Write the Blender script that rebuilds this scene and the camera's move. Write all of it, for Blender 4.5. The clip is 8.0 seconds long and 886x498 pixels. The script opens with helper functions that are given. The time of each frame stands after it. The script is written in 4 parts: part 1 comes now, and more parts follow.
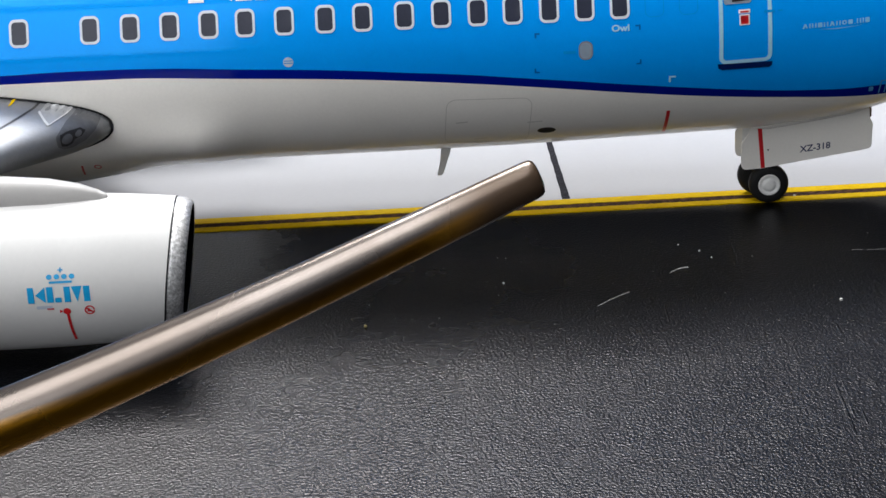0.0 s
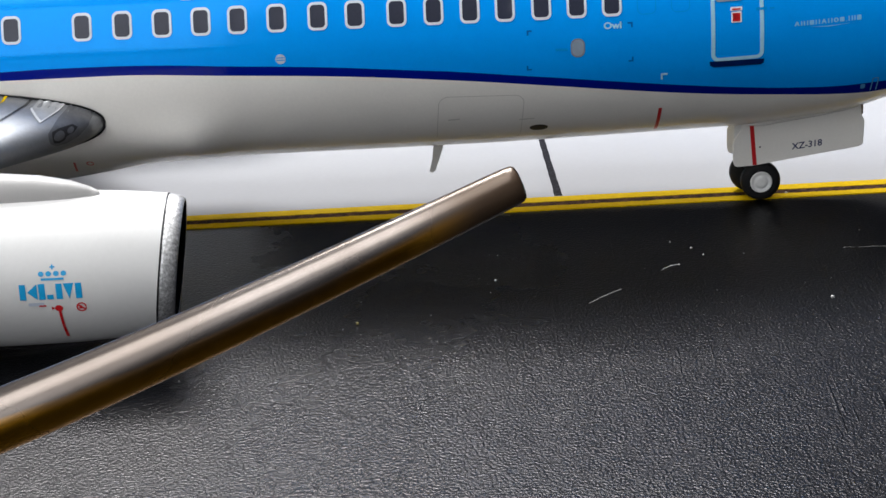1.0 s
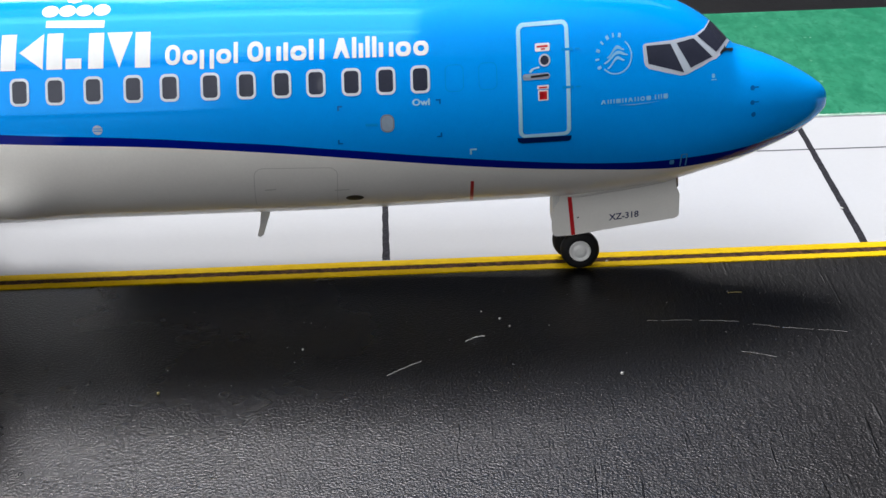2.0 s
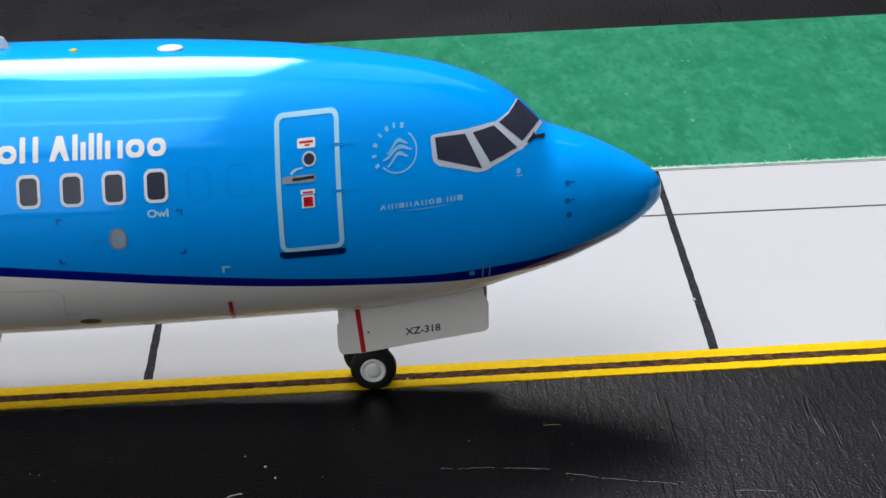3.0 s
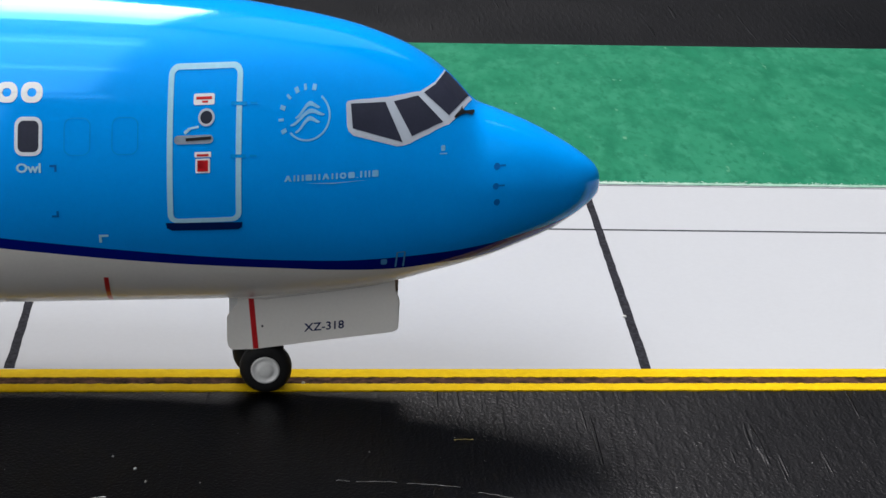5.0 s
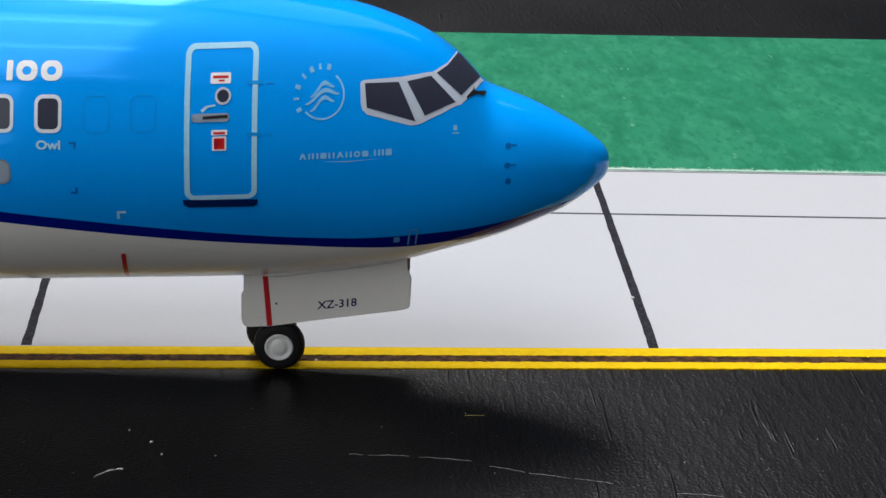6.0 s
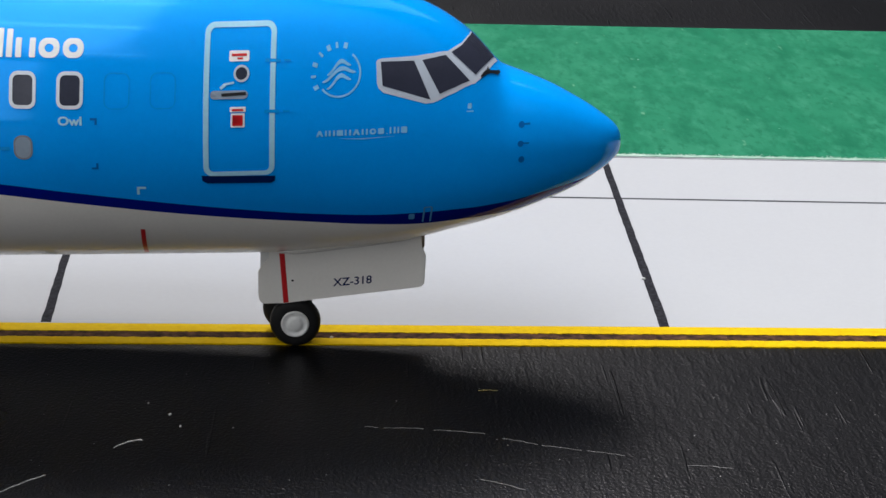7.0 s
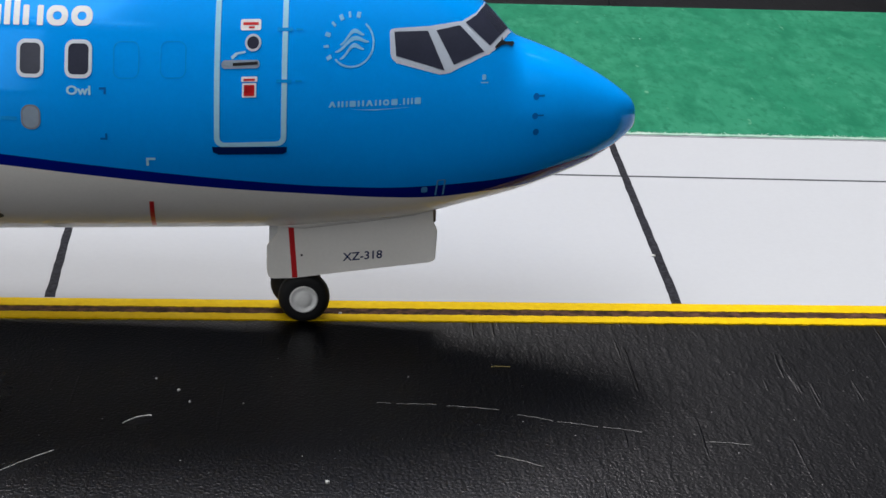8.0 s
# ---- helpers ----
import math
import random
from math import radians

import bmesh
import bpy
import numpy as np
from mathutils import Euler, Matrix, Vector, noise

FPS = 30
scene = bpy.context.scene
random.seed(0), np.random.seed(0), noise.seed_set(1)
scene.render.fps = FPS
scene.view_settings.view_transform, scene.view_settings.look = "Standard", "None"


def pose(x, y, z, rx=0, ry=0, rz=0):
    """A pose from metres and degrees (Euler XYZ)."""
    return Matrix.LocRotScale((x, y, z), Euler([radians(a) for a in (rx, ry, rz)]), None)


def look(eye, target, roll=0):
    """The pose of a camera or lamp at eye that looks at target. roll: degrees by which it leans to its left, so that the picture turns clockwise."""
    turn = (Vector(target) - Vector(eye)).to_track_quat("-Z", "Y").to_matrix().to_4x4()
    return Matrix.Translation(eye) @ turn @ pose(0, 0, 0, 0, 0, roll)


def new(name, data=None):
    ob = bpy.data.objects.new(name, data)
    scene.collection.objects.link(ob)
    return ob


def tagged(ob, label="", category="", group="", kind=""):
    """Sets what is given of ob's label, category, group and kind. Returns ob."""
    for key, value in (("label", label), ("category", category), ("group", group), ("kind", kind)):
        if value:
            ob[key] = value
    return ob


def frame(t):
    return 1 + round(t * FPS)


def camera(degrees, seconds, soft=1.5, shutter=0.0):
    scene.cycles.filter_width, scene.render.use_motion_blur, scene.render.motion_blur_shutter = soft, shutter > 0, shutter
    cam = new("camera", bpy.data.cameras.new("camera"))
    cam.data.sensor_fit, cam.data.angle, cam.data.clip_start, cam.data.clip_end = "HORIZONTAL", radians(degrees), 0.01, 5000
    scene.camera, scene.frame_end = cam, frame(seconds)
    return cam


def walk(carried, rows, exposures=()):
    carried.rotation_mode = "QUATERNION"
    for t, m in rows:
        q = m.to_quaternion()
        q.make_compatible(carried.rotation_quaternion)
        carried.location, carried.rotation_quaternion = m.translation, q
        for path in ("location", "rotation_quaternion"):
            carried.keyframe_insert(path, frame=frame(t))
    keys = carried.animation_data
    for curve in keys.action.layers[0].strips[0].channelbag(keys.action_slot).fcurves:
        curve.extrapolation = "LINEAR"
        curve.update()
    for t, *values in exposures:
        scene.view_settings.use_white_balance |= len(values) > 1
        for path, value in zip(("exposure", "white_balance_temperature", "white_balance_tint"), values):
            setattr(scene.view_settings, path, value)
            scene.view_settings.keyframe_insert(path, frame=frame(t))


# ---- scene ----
# A die-cast airliner on a desk diorama. Lengths are written at full aircraft size and built at 1:200.
S = 1 / 200

# ---- camera ----
cam = camera(26.7, 8.0)
walk(cam, [(t, look([S * a for a in e], [S * b for b in g], r)) for t, e, g, r in (
    (0, (-6.055, -27.582, 9.646), (-6.108, -25.708, 8.948), -3.1),
    (0.5, (-6.0, -27.615, 9.666), (-6.051, -25.742, 8.966), -3.2),
    (1, (-6.023, -27.594, 9.676), (-6.07, -25.722, 8.973), -3.0),
    (1.2, (-5.896, -27.635, 9.692), (-5.951, -25.763, 8.989), -3.1),
    (1.3, (-5.413, -27.753, 9.855), (-5.476, -25.884, 9.146), -3.0),
    (1.4, (-4.971, -27.638, 9.77), (-5.006, -25.767, 9.064), -2.6),
    (1.5, (-4.657, -27.694, 9.763), (-4.701, -25.822, 9.061), -2.9),
    (1.8, (-3.68, -27.808, 10.502), (-3.727, -25.939, 9.792), -2.5),
    (2, (-3.229, -27.799, 10.764), (-3.276, -25.928, 10.059), -2.2),
    (2.2, (-2.588, -27.049, 11.414), (-2.639, -25.181, 10.7), -1.8),
    (3.3, (-0.457, -21.528, 11.076), (-0.448, -19.688, 10.293), -2.7),
    (3.5, (-0.661, -21.38, 10.612), (-0.636, -19.535, 9.841), -2.3),
    (4, (-0.707, -20.841, 10.13), (-0.662, -18.992, 9.369), -1.5),
    (4.5, (-0.319, -20.118, 10.178), (-0.267, -18.261, 9.437), 1.3),
    (4.7, (-0.564, -20.144, 9.617), (-0.474, -18.278, 8.904), 1.6),
    (5.8, (-0.913, -20.68, 9.309), (-0.813, -18.811, 8.603), 2.1),
    (6, (-0.881, -20.666, 9.322), (-0.787, -18.798, 8.612), 2.0),
    (6.5, (-0.954, -20.823, 9.215), (-0.86, -18.955, 8.507), 2.1),
    (7, (-0.957, -21.079, 9.133), (-0.872, -19.209, 8.428), 2.0),
    (7.5, (-0.948, -21.075, 9.054), (-0.865, -19.207, 8.344), 2.0),
    (8, (-1.313, -20.83, 8.835), (-1.206, -18.965, 8.121), 2.4),
)], exposures=((0.0, -1.38), (2.0, -1.38), (3.4, -1.66), (8.0, -1.66)))

# ---- world and light ----
world = bpy.data.worlds.new("world")
scene.world = world
world.use_nodes = True
_sky = world.node_tree.nodes.new("ShaderNodeTexSky")
_sky.sky_type, _sky.sun_disc = "NISHITA", False
_sky.sun_elevation, _sky.sun_rotation = radians(40), radians(-20)
_bg = world.node_tree.nodes["Background"]
_bg.inputs["Strength"].default_value = 0.1
world.node_tree.links.new(_sky.outputs["Color"], _bg.inputs["Color"])


def area_lamp(name, eye, target, wide, high, watts, colour):
    data = bpy.data.lights.new(name, "AREA")
    data.shape, data.size, data.size_y, data.energy, data.color = "RECTANGLE", wide, high, watts, colour
    ob = new(name, data)
    ob.matrix_world = look(eye, target)
    return ob


# daylight in the window beyond the diorama
area_lamp("window_light", (-0.20, 0.69, 0.94), (-0.20, -1.0, 0.94), 0.46, 0.60, 82.0, (1.0, 0.985, 0.975))
area_lamp("upper_window_light", (-0.17, 0.69, 1.49), (-0.17, -1.0, 1.49), 0.40, 0.50, 28.0, (0.98, 0.99, 1.0))
# added weak fill for the mat's right side, no second window known
area_lamp("side_fill_light", (0.28, 0.69, 1.19), (0.28, -1.0, 1.19), 0.40, 1.10, 4.0, (0.97, 0.98, 1.0))
area_lamp("ceiling_light", (-0.66, -0.55, 1.785), (-0.66, -0.55, 0.0), 1.45, 1.60, 68.0, (0.98, 0.99, 1.0))
for tube_y, tube_end in ((0.08, 0.07), (-0.60, 0.09), (-1.45, 0.15)):
    area_lamp("ceiling_tube", (tube_end - 0.70, tube_y, 1.775), (tube_end - 0.70, tube_y, 0.0), 1.40, 0.07, 3.5, (0.98, 0.99, 1.0))
# added wide fill behind the camera, no window known there
area_lamp("rear_fill_light", (-0.95, -1.78, 0.90), (-0.95, 0.0, 0.90), 1.3, 1.64, 35.0, (0.98, 0.99, 1.0))


# ---- materials ----
def material(name, colour, rough=0.5, metal=0.0, grain=0.0, grain_scale=3000, bump=0.0, bump_scale=3000, vary=0.0, vary_scale=200, coat=0.0, spec=0.5, second=None):
    """A procedural surface: colour with fine grain and broad variation, roughness variation and relief."""
    mat = bpy.data.materials.new(name)
    mat.use_nodes = True
    nt = mat.node_tree
    bsdf = nt.nodes["Principled BSDF"]
    bsdf.inputs["Roughness"].default_value = rough
    bsdf.inputs["Metallic"].default_value = metal
    bsdf.inputs["Coat Weight"].default_value = coat
    bsdf.inputs["Coat Roughness"].default_value = 0.04
    bsdf.inputs["Specular IOR Level"].default_value = spec
    rgb = (*colour, 1)
    bsdf.inputs["Base Color"].default_value = rgb
    geo = nt.nodes.new("ShaderNodeTexCoord")

    def noise_node(scale, detail=4.0, rough_=0.6):
        n = nt.nodes.new("ShaderNodeTexNoise")
        n.inputs["Scale"].default_value, n.inputs["Detail"].default_value, n.inputs["Roughness"].default_value = scale, detail, rough_
        nt.links.new(geo.outputs["Object"], n.inputs["Vector"])
        return n

    out = None
    if grain or vary:
        fine, broad = noise_node(grain_scale), noise_node(vary_scale, 5.0)
        ramp = nt.nodes.new("ShaderNodeMapRange")
        ramp.inputs["From Min"].default_value, ramp.inputs["From Max"].default_value = 0.3, 0.7
        nt.links.new(broad.outputs["Fac"], ramp.inputs["Value"])
        mix = nt.nodes.new("ShaderNodeMix")
        mix.data_type = "RGBA"
        mix.inputs["A"].default_value = rgb
        other = second or tuple(c * (1 - vary) for c in colour)
        mix.inputs["B"].default_value = (*other, 1)
        nt.links.new(ramp.outputs["Result"], mix.inputs["Factor"])
        mul = nt.nodes.new("ShaderNodeMapRange")
        mul.inputs["From Min"].default_value, mul.inputs["From Max"].default_value = 0.3, 0.7
        mul.inputs["To Min"].default_value, mul.inputs["To Max"].default_value = 1 - grain, 1 + grain
        nt.links.new(fine.outputs["Fac"], mul.inputs["Value"])
        hsv = nt.nodes.new("ShaderNodeHueSaturation")
        nt.links.new(mul.outputs["Result"], hsv.inputs["Value"])
        nt.links.new(mix.outputs["Result"], hsv.inputs["Color"])
        nt.links.new(hsv.outputs["Color"], bsdf.inputs["Base Color"])
        rr = nt.nodes.new("ShaderNodeMapRange")
        rr.inputs["From Min"].default_value, rr.inputs["From Max"].default_value = 0.3, 0.7
        rr.inputs["To Min"].default_value, rr.inputs["To Max"].default_value = rough * 0.88, min(1.0, rough * 1.12)
        nt.links.new(broad.outputs["Fac"], rr.inputs["Value"])
        nt.links.new(rr.outputs["Result"], bsdf.inputs["Roughness"])
    if bump:
        relief = noise_node(bump_scale, 5.0, 0.65)
        b = nt.nodes.new("ShaderNodeBump")
        b.inputs["Strength"].default_value, b.inputs["Distance"].default_value = bump, 0.00012
        nt.links.new(relief.outputs["Fac"], b.inputs["Height"])
        nt.links.new(b.outputs["Normal"], bsdf.inputs["Normal"])
    return mat


def mat_surface():
    """Black leatherette-like sheet: pebbled relief with drawn-out creases and a satin sheen."""
    m = material("black_mat", (0.0003, 0.0005, 0.0012), 0.2, spec=0.215)
    nt = m.node_tree
    bsdf = nt.nodes["Principled BSDF"]
    geo = nt.nodes.new("ShaderNodeTexCoord")

    def mapped(sx, sy, rz):
        mp = nt.nodes.new("ShaderNodeMapping")
        mp.inputs["Scale"].default_value, mp.inputs["Rotation"].default_value = (sx, sy, 1), (0, 0, radians(rz))
        nt.links.new(geo.outputs["Object"], mp.inputs["Vector"])
        return mp

    def tex(mp, scale, detail):
        n = nt.nodes.new("ShaderNodeTexNoise")
        n.inputs["Scale"].default_value, n.inputs["Detail"].default_value, n.inputs["Roughness"].default_value = scale, detail, 0.6
        nt.links.new(mp.outputs["Vector"], n.inputs["Vector"])
        return n

    def ranged(node, low, high, to=1.0):
        r = nt.nodes.new("ShaderNodeMapRange")
        r.interpolation_type = "SMOOTHSTEP"
        r.inputs["From Min"].default_value, r.inputs["From Max"].default_value = low, high
        r.inputs["To Max"].default_value = to
        nt.links.new(node.outputs[0], r.inputs["Value"])
        return r

    def weighted(node, weight, under):
        a = nt.nodes.new("ShaderNodeMath")
        a.operation = "MULTIPLY_ADD"
        a.inputs[1].default_value = weight
        nt.links.new(node.outputs[0], a.inputs[0])
        nt.links.new(under.outputs[0], a.inputs[2])
        return a

    cells = nt.nodes.new("ShaderNodeTexVoronoi")
    cells.feature, cells.inputs["Scale"].default_value = "SMOOTH_F1", 5900
    nt.links.new(mapped(1, 1, 0).outputs["Vector"], cells.inputs["Vector"])
    pebble = tex(mapped(1.0, 0.8, -8), 5900, 1.6)
    wrinkle = tex(mapped(1.0, 0.22, -11), 2100, 1)
    crease = tex(mapped(1.0, 0.06, -10), 1150, 2)
    # one end of the sheet has been folded and is more creased than the rest
    apart = nt.nodes.new("ShaderNodeSeparateXYZ")
    nt.links.new(geo.outputs["Object"], apart.inputs["Vector"])
    folded = ranged(apart, -0.035, 0.012)
    folded.inputs["To Min"].default_value = 0.12

    def creased(node):
        a = nt.nodes.new("ShaderNodeMath")
        a.operation = "MULTIPLY"
        nt.links.new(node.outputs[0], a.inputs[0])
        nt.links.new(folded.outputs[0], a.inputs[1])
        return a

    # relief flattened beside the lines, so the airplane's shade there stays dark
    shaded_grain = nt.nodes.new("ShaderNodeMapRange")
    shaded_grain.interpolation_type = "SMOOTHSTEP"
    for key, value in (("From Min", -0.036), ("From Max", -0.008), ("To Min", 1.0), ("To Max", 0.62)):
        shaded_grain.inputs[key].default_value = value
    nt.links.new(apart.outputs["Y"], shaded_grain.inputs["Value"])
    grain = nt.nodes.new("ShaderNodeMath")
    grain.operation = "MULTIPLY"
    nt.links.new(weighted(cells, -0.45, pebble).outputs[0], grain.inputs[0])
    nt.links.new(shaded_grain.outputs["Result"], grain.inputs[1])
    # and stretched flatter where it has been folded
    flat = nt.nodes.new("ShaderNodeMath")
    flat.operation = "MULTIPLY_ADD"
    flat.inputs[1].default_value, flat.inputs[2].default_value = -0.22, 1.0
    nt.links.new(folded.outputs["Result"], flat.inputs[0])
    h = nt.nodes.new("ShaderNodeMath")
    h.operation = "MULTIPLY"
    nt.links.new(grain.outputs[0], h.inputs[0])
    nt.links.new(flat.outputs[0], h.inputs[1])
    h = weighted(creased(ranged(wrinkle, 0.40, 0.80)), 0.26, h)
    h = weighted(creased(ranged(crease, 0.67, 0.72)), 0.75, h)
    b = nt.nodes.new("ShaderNodeBump")
    b.inputs["Strength"].default_value, b.inputs["Distance"].default_value = 1.0, 0.000058
    nt.links.new(h.outputs[0], b.inputs["Height"])
    nt.links.new(b.outputs["Normal"], bsdf.inputs["Normal"])
    bsdf.inputs["Specular Tint"].default_value = (1.0, 0.95, 1.0, 1.0)
    # dull patches
    rr = ranged(tex(mapped(1, 1, 0), 45, 5), 0.3, 0.7, 0.29)
    rr.inputs["To Min"].default_value = 0.24
    nt.links.new(weighted(folded, 0.09, rr).outputs[0], bsdf.inputs["Roughness"])
    return m


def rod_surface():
    """Worn steel with an uneven amber reflection painted into the colour along its underside."""
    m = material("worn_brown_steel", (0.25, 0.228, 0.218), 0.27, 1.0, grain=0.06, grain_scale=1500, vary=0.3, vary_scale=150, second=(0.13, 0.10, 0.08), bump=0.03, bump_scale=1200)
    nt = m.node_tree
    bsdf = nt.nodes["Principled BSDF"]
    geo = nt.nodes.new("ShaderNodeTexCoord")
    # amber reflection from below, masked by normal and put into the base colour
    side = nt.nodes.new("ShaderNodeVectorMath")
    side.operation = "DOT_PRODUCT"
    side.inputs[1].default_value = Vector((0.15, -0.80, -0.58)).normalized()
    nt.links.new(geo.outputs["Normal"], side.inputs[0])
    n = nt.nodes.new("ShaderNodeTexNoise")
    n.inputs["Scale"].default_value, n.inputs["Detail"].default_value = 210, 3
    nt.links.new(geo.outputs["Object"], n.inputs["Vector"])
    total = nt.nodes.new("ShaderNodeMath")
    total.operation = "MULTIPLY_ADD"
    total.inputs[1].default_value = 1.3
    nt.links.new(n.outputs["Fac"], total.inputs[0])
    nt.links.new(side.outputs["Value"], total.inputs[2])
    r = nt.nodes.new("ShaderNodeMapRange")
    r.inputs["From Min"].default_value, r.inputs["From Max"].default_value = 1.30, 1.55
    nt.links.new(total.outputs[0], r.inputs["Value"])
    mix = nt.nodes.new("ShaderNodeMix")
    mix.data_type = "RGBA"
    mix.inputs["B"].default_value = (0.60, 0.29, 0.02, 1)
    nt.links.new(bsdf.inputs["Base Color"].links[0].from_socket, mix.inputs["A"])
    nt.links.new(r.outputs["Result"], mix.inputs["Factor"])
    # the tip has rusted dull
    place = nt.nodes.new("ShaderNodeSeparateXYZ")
    nt.links.new(geo.outputs["Object"], place.inputs["Vector"])
    uneven = nt.nodes.new("ShaderNodeMath")
    uneven.operation = "MULTIPLY_ADD"
    uneven.inputs[1].default_value = 0.0006
    nt.links.new(n.outputs["Fac"], uneven.inputs[0])
    nt.links.new(place.outputs["X"], uneven.inputs[2])
    rust = nt.nodes.new("ShaderNodeMapRange")
    rust.interpolation_type = "SMOOTHSTEP"
    rust.inputs["From Min"].default_value, rust.inputs["From Max"].default_value = -5.931 * S - 0.0013, -5.931 * S - 0.0001
    nt.links.new(uneven.outputs[0], rust.inputs["Value"])
    dull = nt.nodes.new("ShaderNodeMix")
    dull.data_type = "RGBA"
    dull.inputs["B"].default_value = (0.085, 0.055, 0.035, 1)
    nt.links.new(mix.outputs["Result"], dull.inputs["A"])
    nt.links.new(rust.outputs["Result"], dull.inputs["Factor"])
    nt.links.new(dull.outputs["Result"], bsdf.inputs["Base Color"])
    metal = nt.nodes.new("ShaderNodeMapRange")
    metal.inputs["To Min"].default_value, metal.inputs["To Max"].default_value = 1.0, 0.35
    nt.links.new(rust.outputs["Result"], metal.inputs["Value"])
    nt.links.new(metal.outputs["Result"], bsdf.inputs["Metallic"])
    return m


def grass_surface():
    """Green flock print: cloudy patches, lying fibres and scattered pale worn flecks."""
    m = material("green_printed_grass", (0.012, 0.17, 0.075), 0.9, spec=0.1, bump=0.3, bump_scale=1500)
    nt = m.node_tree
    bsdf = nt.nodes["Principled BSDF"]
    geo = nt.nodes.new("ShaderNodeTexCoord")
    mp = nt.nodes.new("ShaderNodeMapping")
    mp.inputs["Scale"].default_value, mp.inputs["Rotation"].default_value = (1.0, 0.40, 1.0), (0, 0, radians(3))
    nt.links.new(geo.outputs["Object"], mp.inputs["Vector"])

    def blend(scale, low, high, under, colour, detail=5.0):
        n = nt.nodes.new("ShaderNodeTexNoise")
        n.inputs["Scale"].default_value, n.inputs["Detail"].default_value, n.inputs["Roughness"].default_value = scale, detail, 0.62
        nt.links.new(mp.outputs["Vector"], n.inputs["Vector"])
        r = nt.nodes.new("ShaderNodeMapRange")
        r.inputs["From Min"].default_value, r.inputs["From Max"].default_value = low, high
        nt.links.new(n.outputs["Fac"], r.inputs["Value"])
        mix = nt.nodes.new("ShaderNodeMix")
        mix.data_type = "RGBA"
        mix.inputs["B"].default_value = (*colour, 1)
        if under:
            nt.links.new(under.outputs["Result"], mix.inputs["A"])
        else:
            mix.inputs["A"].default_value = (0.0085, 0.1403, 0.0723, 1)
        nt.links.new(r.outputs["Result"], mix.inputs["Factor"])
        return mix

    c = blend(90, 0.38, 0.66, None, (0.0204, 0.17, 0.0935))
    c = blend(340, 0.46, 0.68, c, (0.0043, 0.1105, 0.0561))
    c = blend(620, 0.50, 0.70, c, (0.0255, 0.1827, 0.1037), 6.0)
    c = blend(1500, 0.50, 0.70, c, (0.0068, 0.119, 0.062), 3.0)
    c = blend(800, 0.70, 0.76, c, (0.085, 0.2465, 0.153), 2.0)
    nt.links.new(c.outputs["Result"], bsdf.inputs["Base Color"])
    return m


BLUE = material("blue_gloss_paint", (0.0, 0.335, 0.99), 0.10, 0.10, grain=0.02, grain_scale=6000, vary=0.03, vary_scale=90, coat=0.0, spec=0.15, second=(0.0, 0.322, 0.97))
NAVY = material("navy_gloss_paint", (0.0, 0.007, 0.22), 0.10, grain=0.03, vary=0.05, coat=0.0, spec=0.08)
BELLY = material("pale_grey_gloss_paint", (0.88, 0.855, 0.81), 0.2, grain=0.02, grain_scale=5000, vary=0.05, vary_scale=120, coat=0.0, spec=0.28, bump=0.02, bump_scale=900)
WHITE = material("white_gloss_paint", (0.72, 0.715, 0.71), 0.38, grain=0.015, vary=0.03, coat=0.0, spec=0.35)
PRINT = material("white_print", (0.83, 0.84, 0.86), 0.3, grain=0.02, vary=0.03)
SILVERP = material("silver_grey_print", (0.50, 0.56, 0.66), 0.3, grain=0.03, vary=0.04)
GLASS = material("smoked_window_print", (0.034, 0.038, 0.062), 0.2, grain=0.06, grain_scale=7000, vary=0.15, vary_scale=600, coat=0.0, spec=0.4)
FAINT = material("pale_blue_print", (0.36, 0.66, 0.84), 0.3, grain=0.04, vary=0.06, spec=0.12)
DARKBLUE = material("dark_blue_print", (0.0, 0.12, 0.45), 0.25, grain=0.04, vary=0.06)
SOFT = material("thin_pale_blue_print", (0.21, 0.53, 0.86), 0.3, grain=0.06, vary=0.12, spec=0.12)
NOSEPRINT = material("worn_blue_print", (0.09, 0.33, 0.66), 0.3, grain=0.1, vary=0.2, spec=0.12)
BLANK = material("blue_outline_print", (0.0, 0.29, 0.78), 0.2, grain=0.03, vary=0.05)
RED = material("red_print", (0.62, 0.015, 0.02), 0.3, grain=0.05, vary=0.1)
BLACK = material("black_print", (0.015, 0.015, 0.018), 0.35, grain=0.1, vary=0.2)
GREYP = material("grey_print", (0.22, 0.24, 0.27), 0.3, grain=0.06, vary=0.1)
SEAM = material("fine_panel_line_print", (0.60, 0.58, 0.54), 0.3, grain=0.04, vary=0.08)
LOGOBLUE = material("light_blue_print", (0.0, 0.34, 0.70), 0.3, grain=0.03, vary=0.06)
RUBBER = material("black_rubber", (0.009, 0.009, 0.010), 0.6, spec=0.25, grain=0.15, grain_scale=4000, bump=0.25, bump_scale=4000, vary=0.2)
HUB = material("grey_painted_metal", (0.76, 0.76, 0.75), 0.4, grain=0.05, grain_scale=4000, vary=0.1, vary_scale=900, bump=0.05)
SILVER = material("worn_silver_paint", (0.72, 0.72, 0.73), 0.42, 0.6, grain=0.35, grain_scale=6500, vary=0.55, vary_scale=4200, bump=0.5, bump_scale=2600)
WINGGREY = material("silver_grey_wing_paint", (0.29, 0.30, 0.32), 0.42, 0.7, grain=0.05, grain_scale=4000, vary=0.12, vary_scale=300, bump=0.04)
YELLOW = material("yellow_line_paint", (0.61, 0.41, 0.0), 0.7, spec=0.06, grain=0.08, grain_scale=2600, vary=0.08, vary_scale=500, bump=0.12, bump_scale=3500, second=(0.56, 0.355, 0.0))
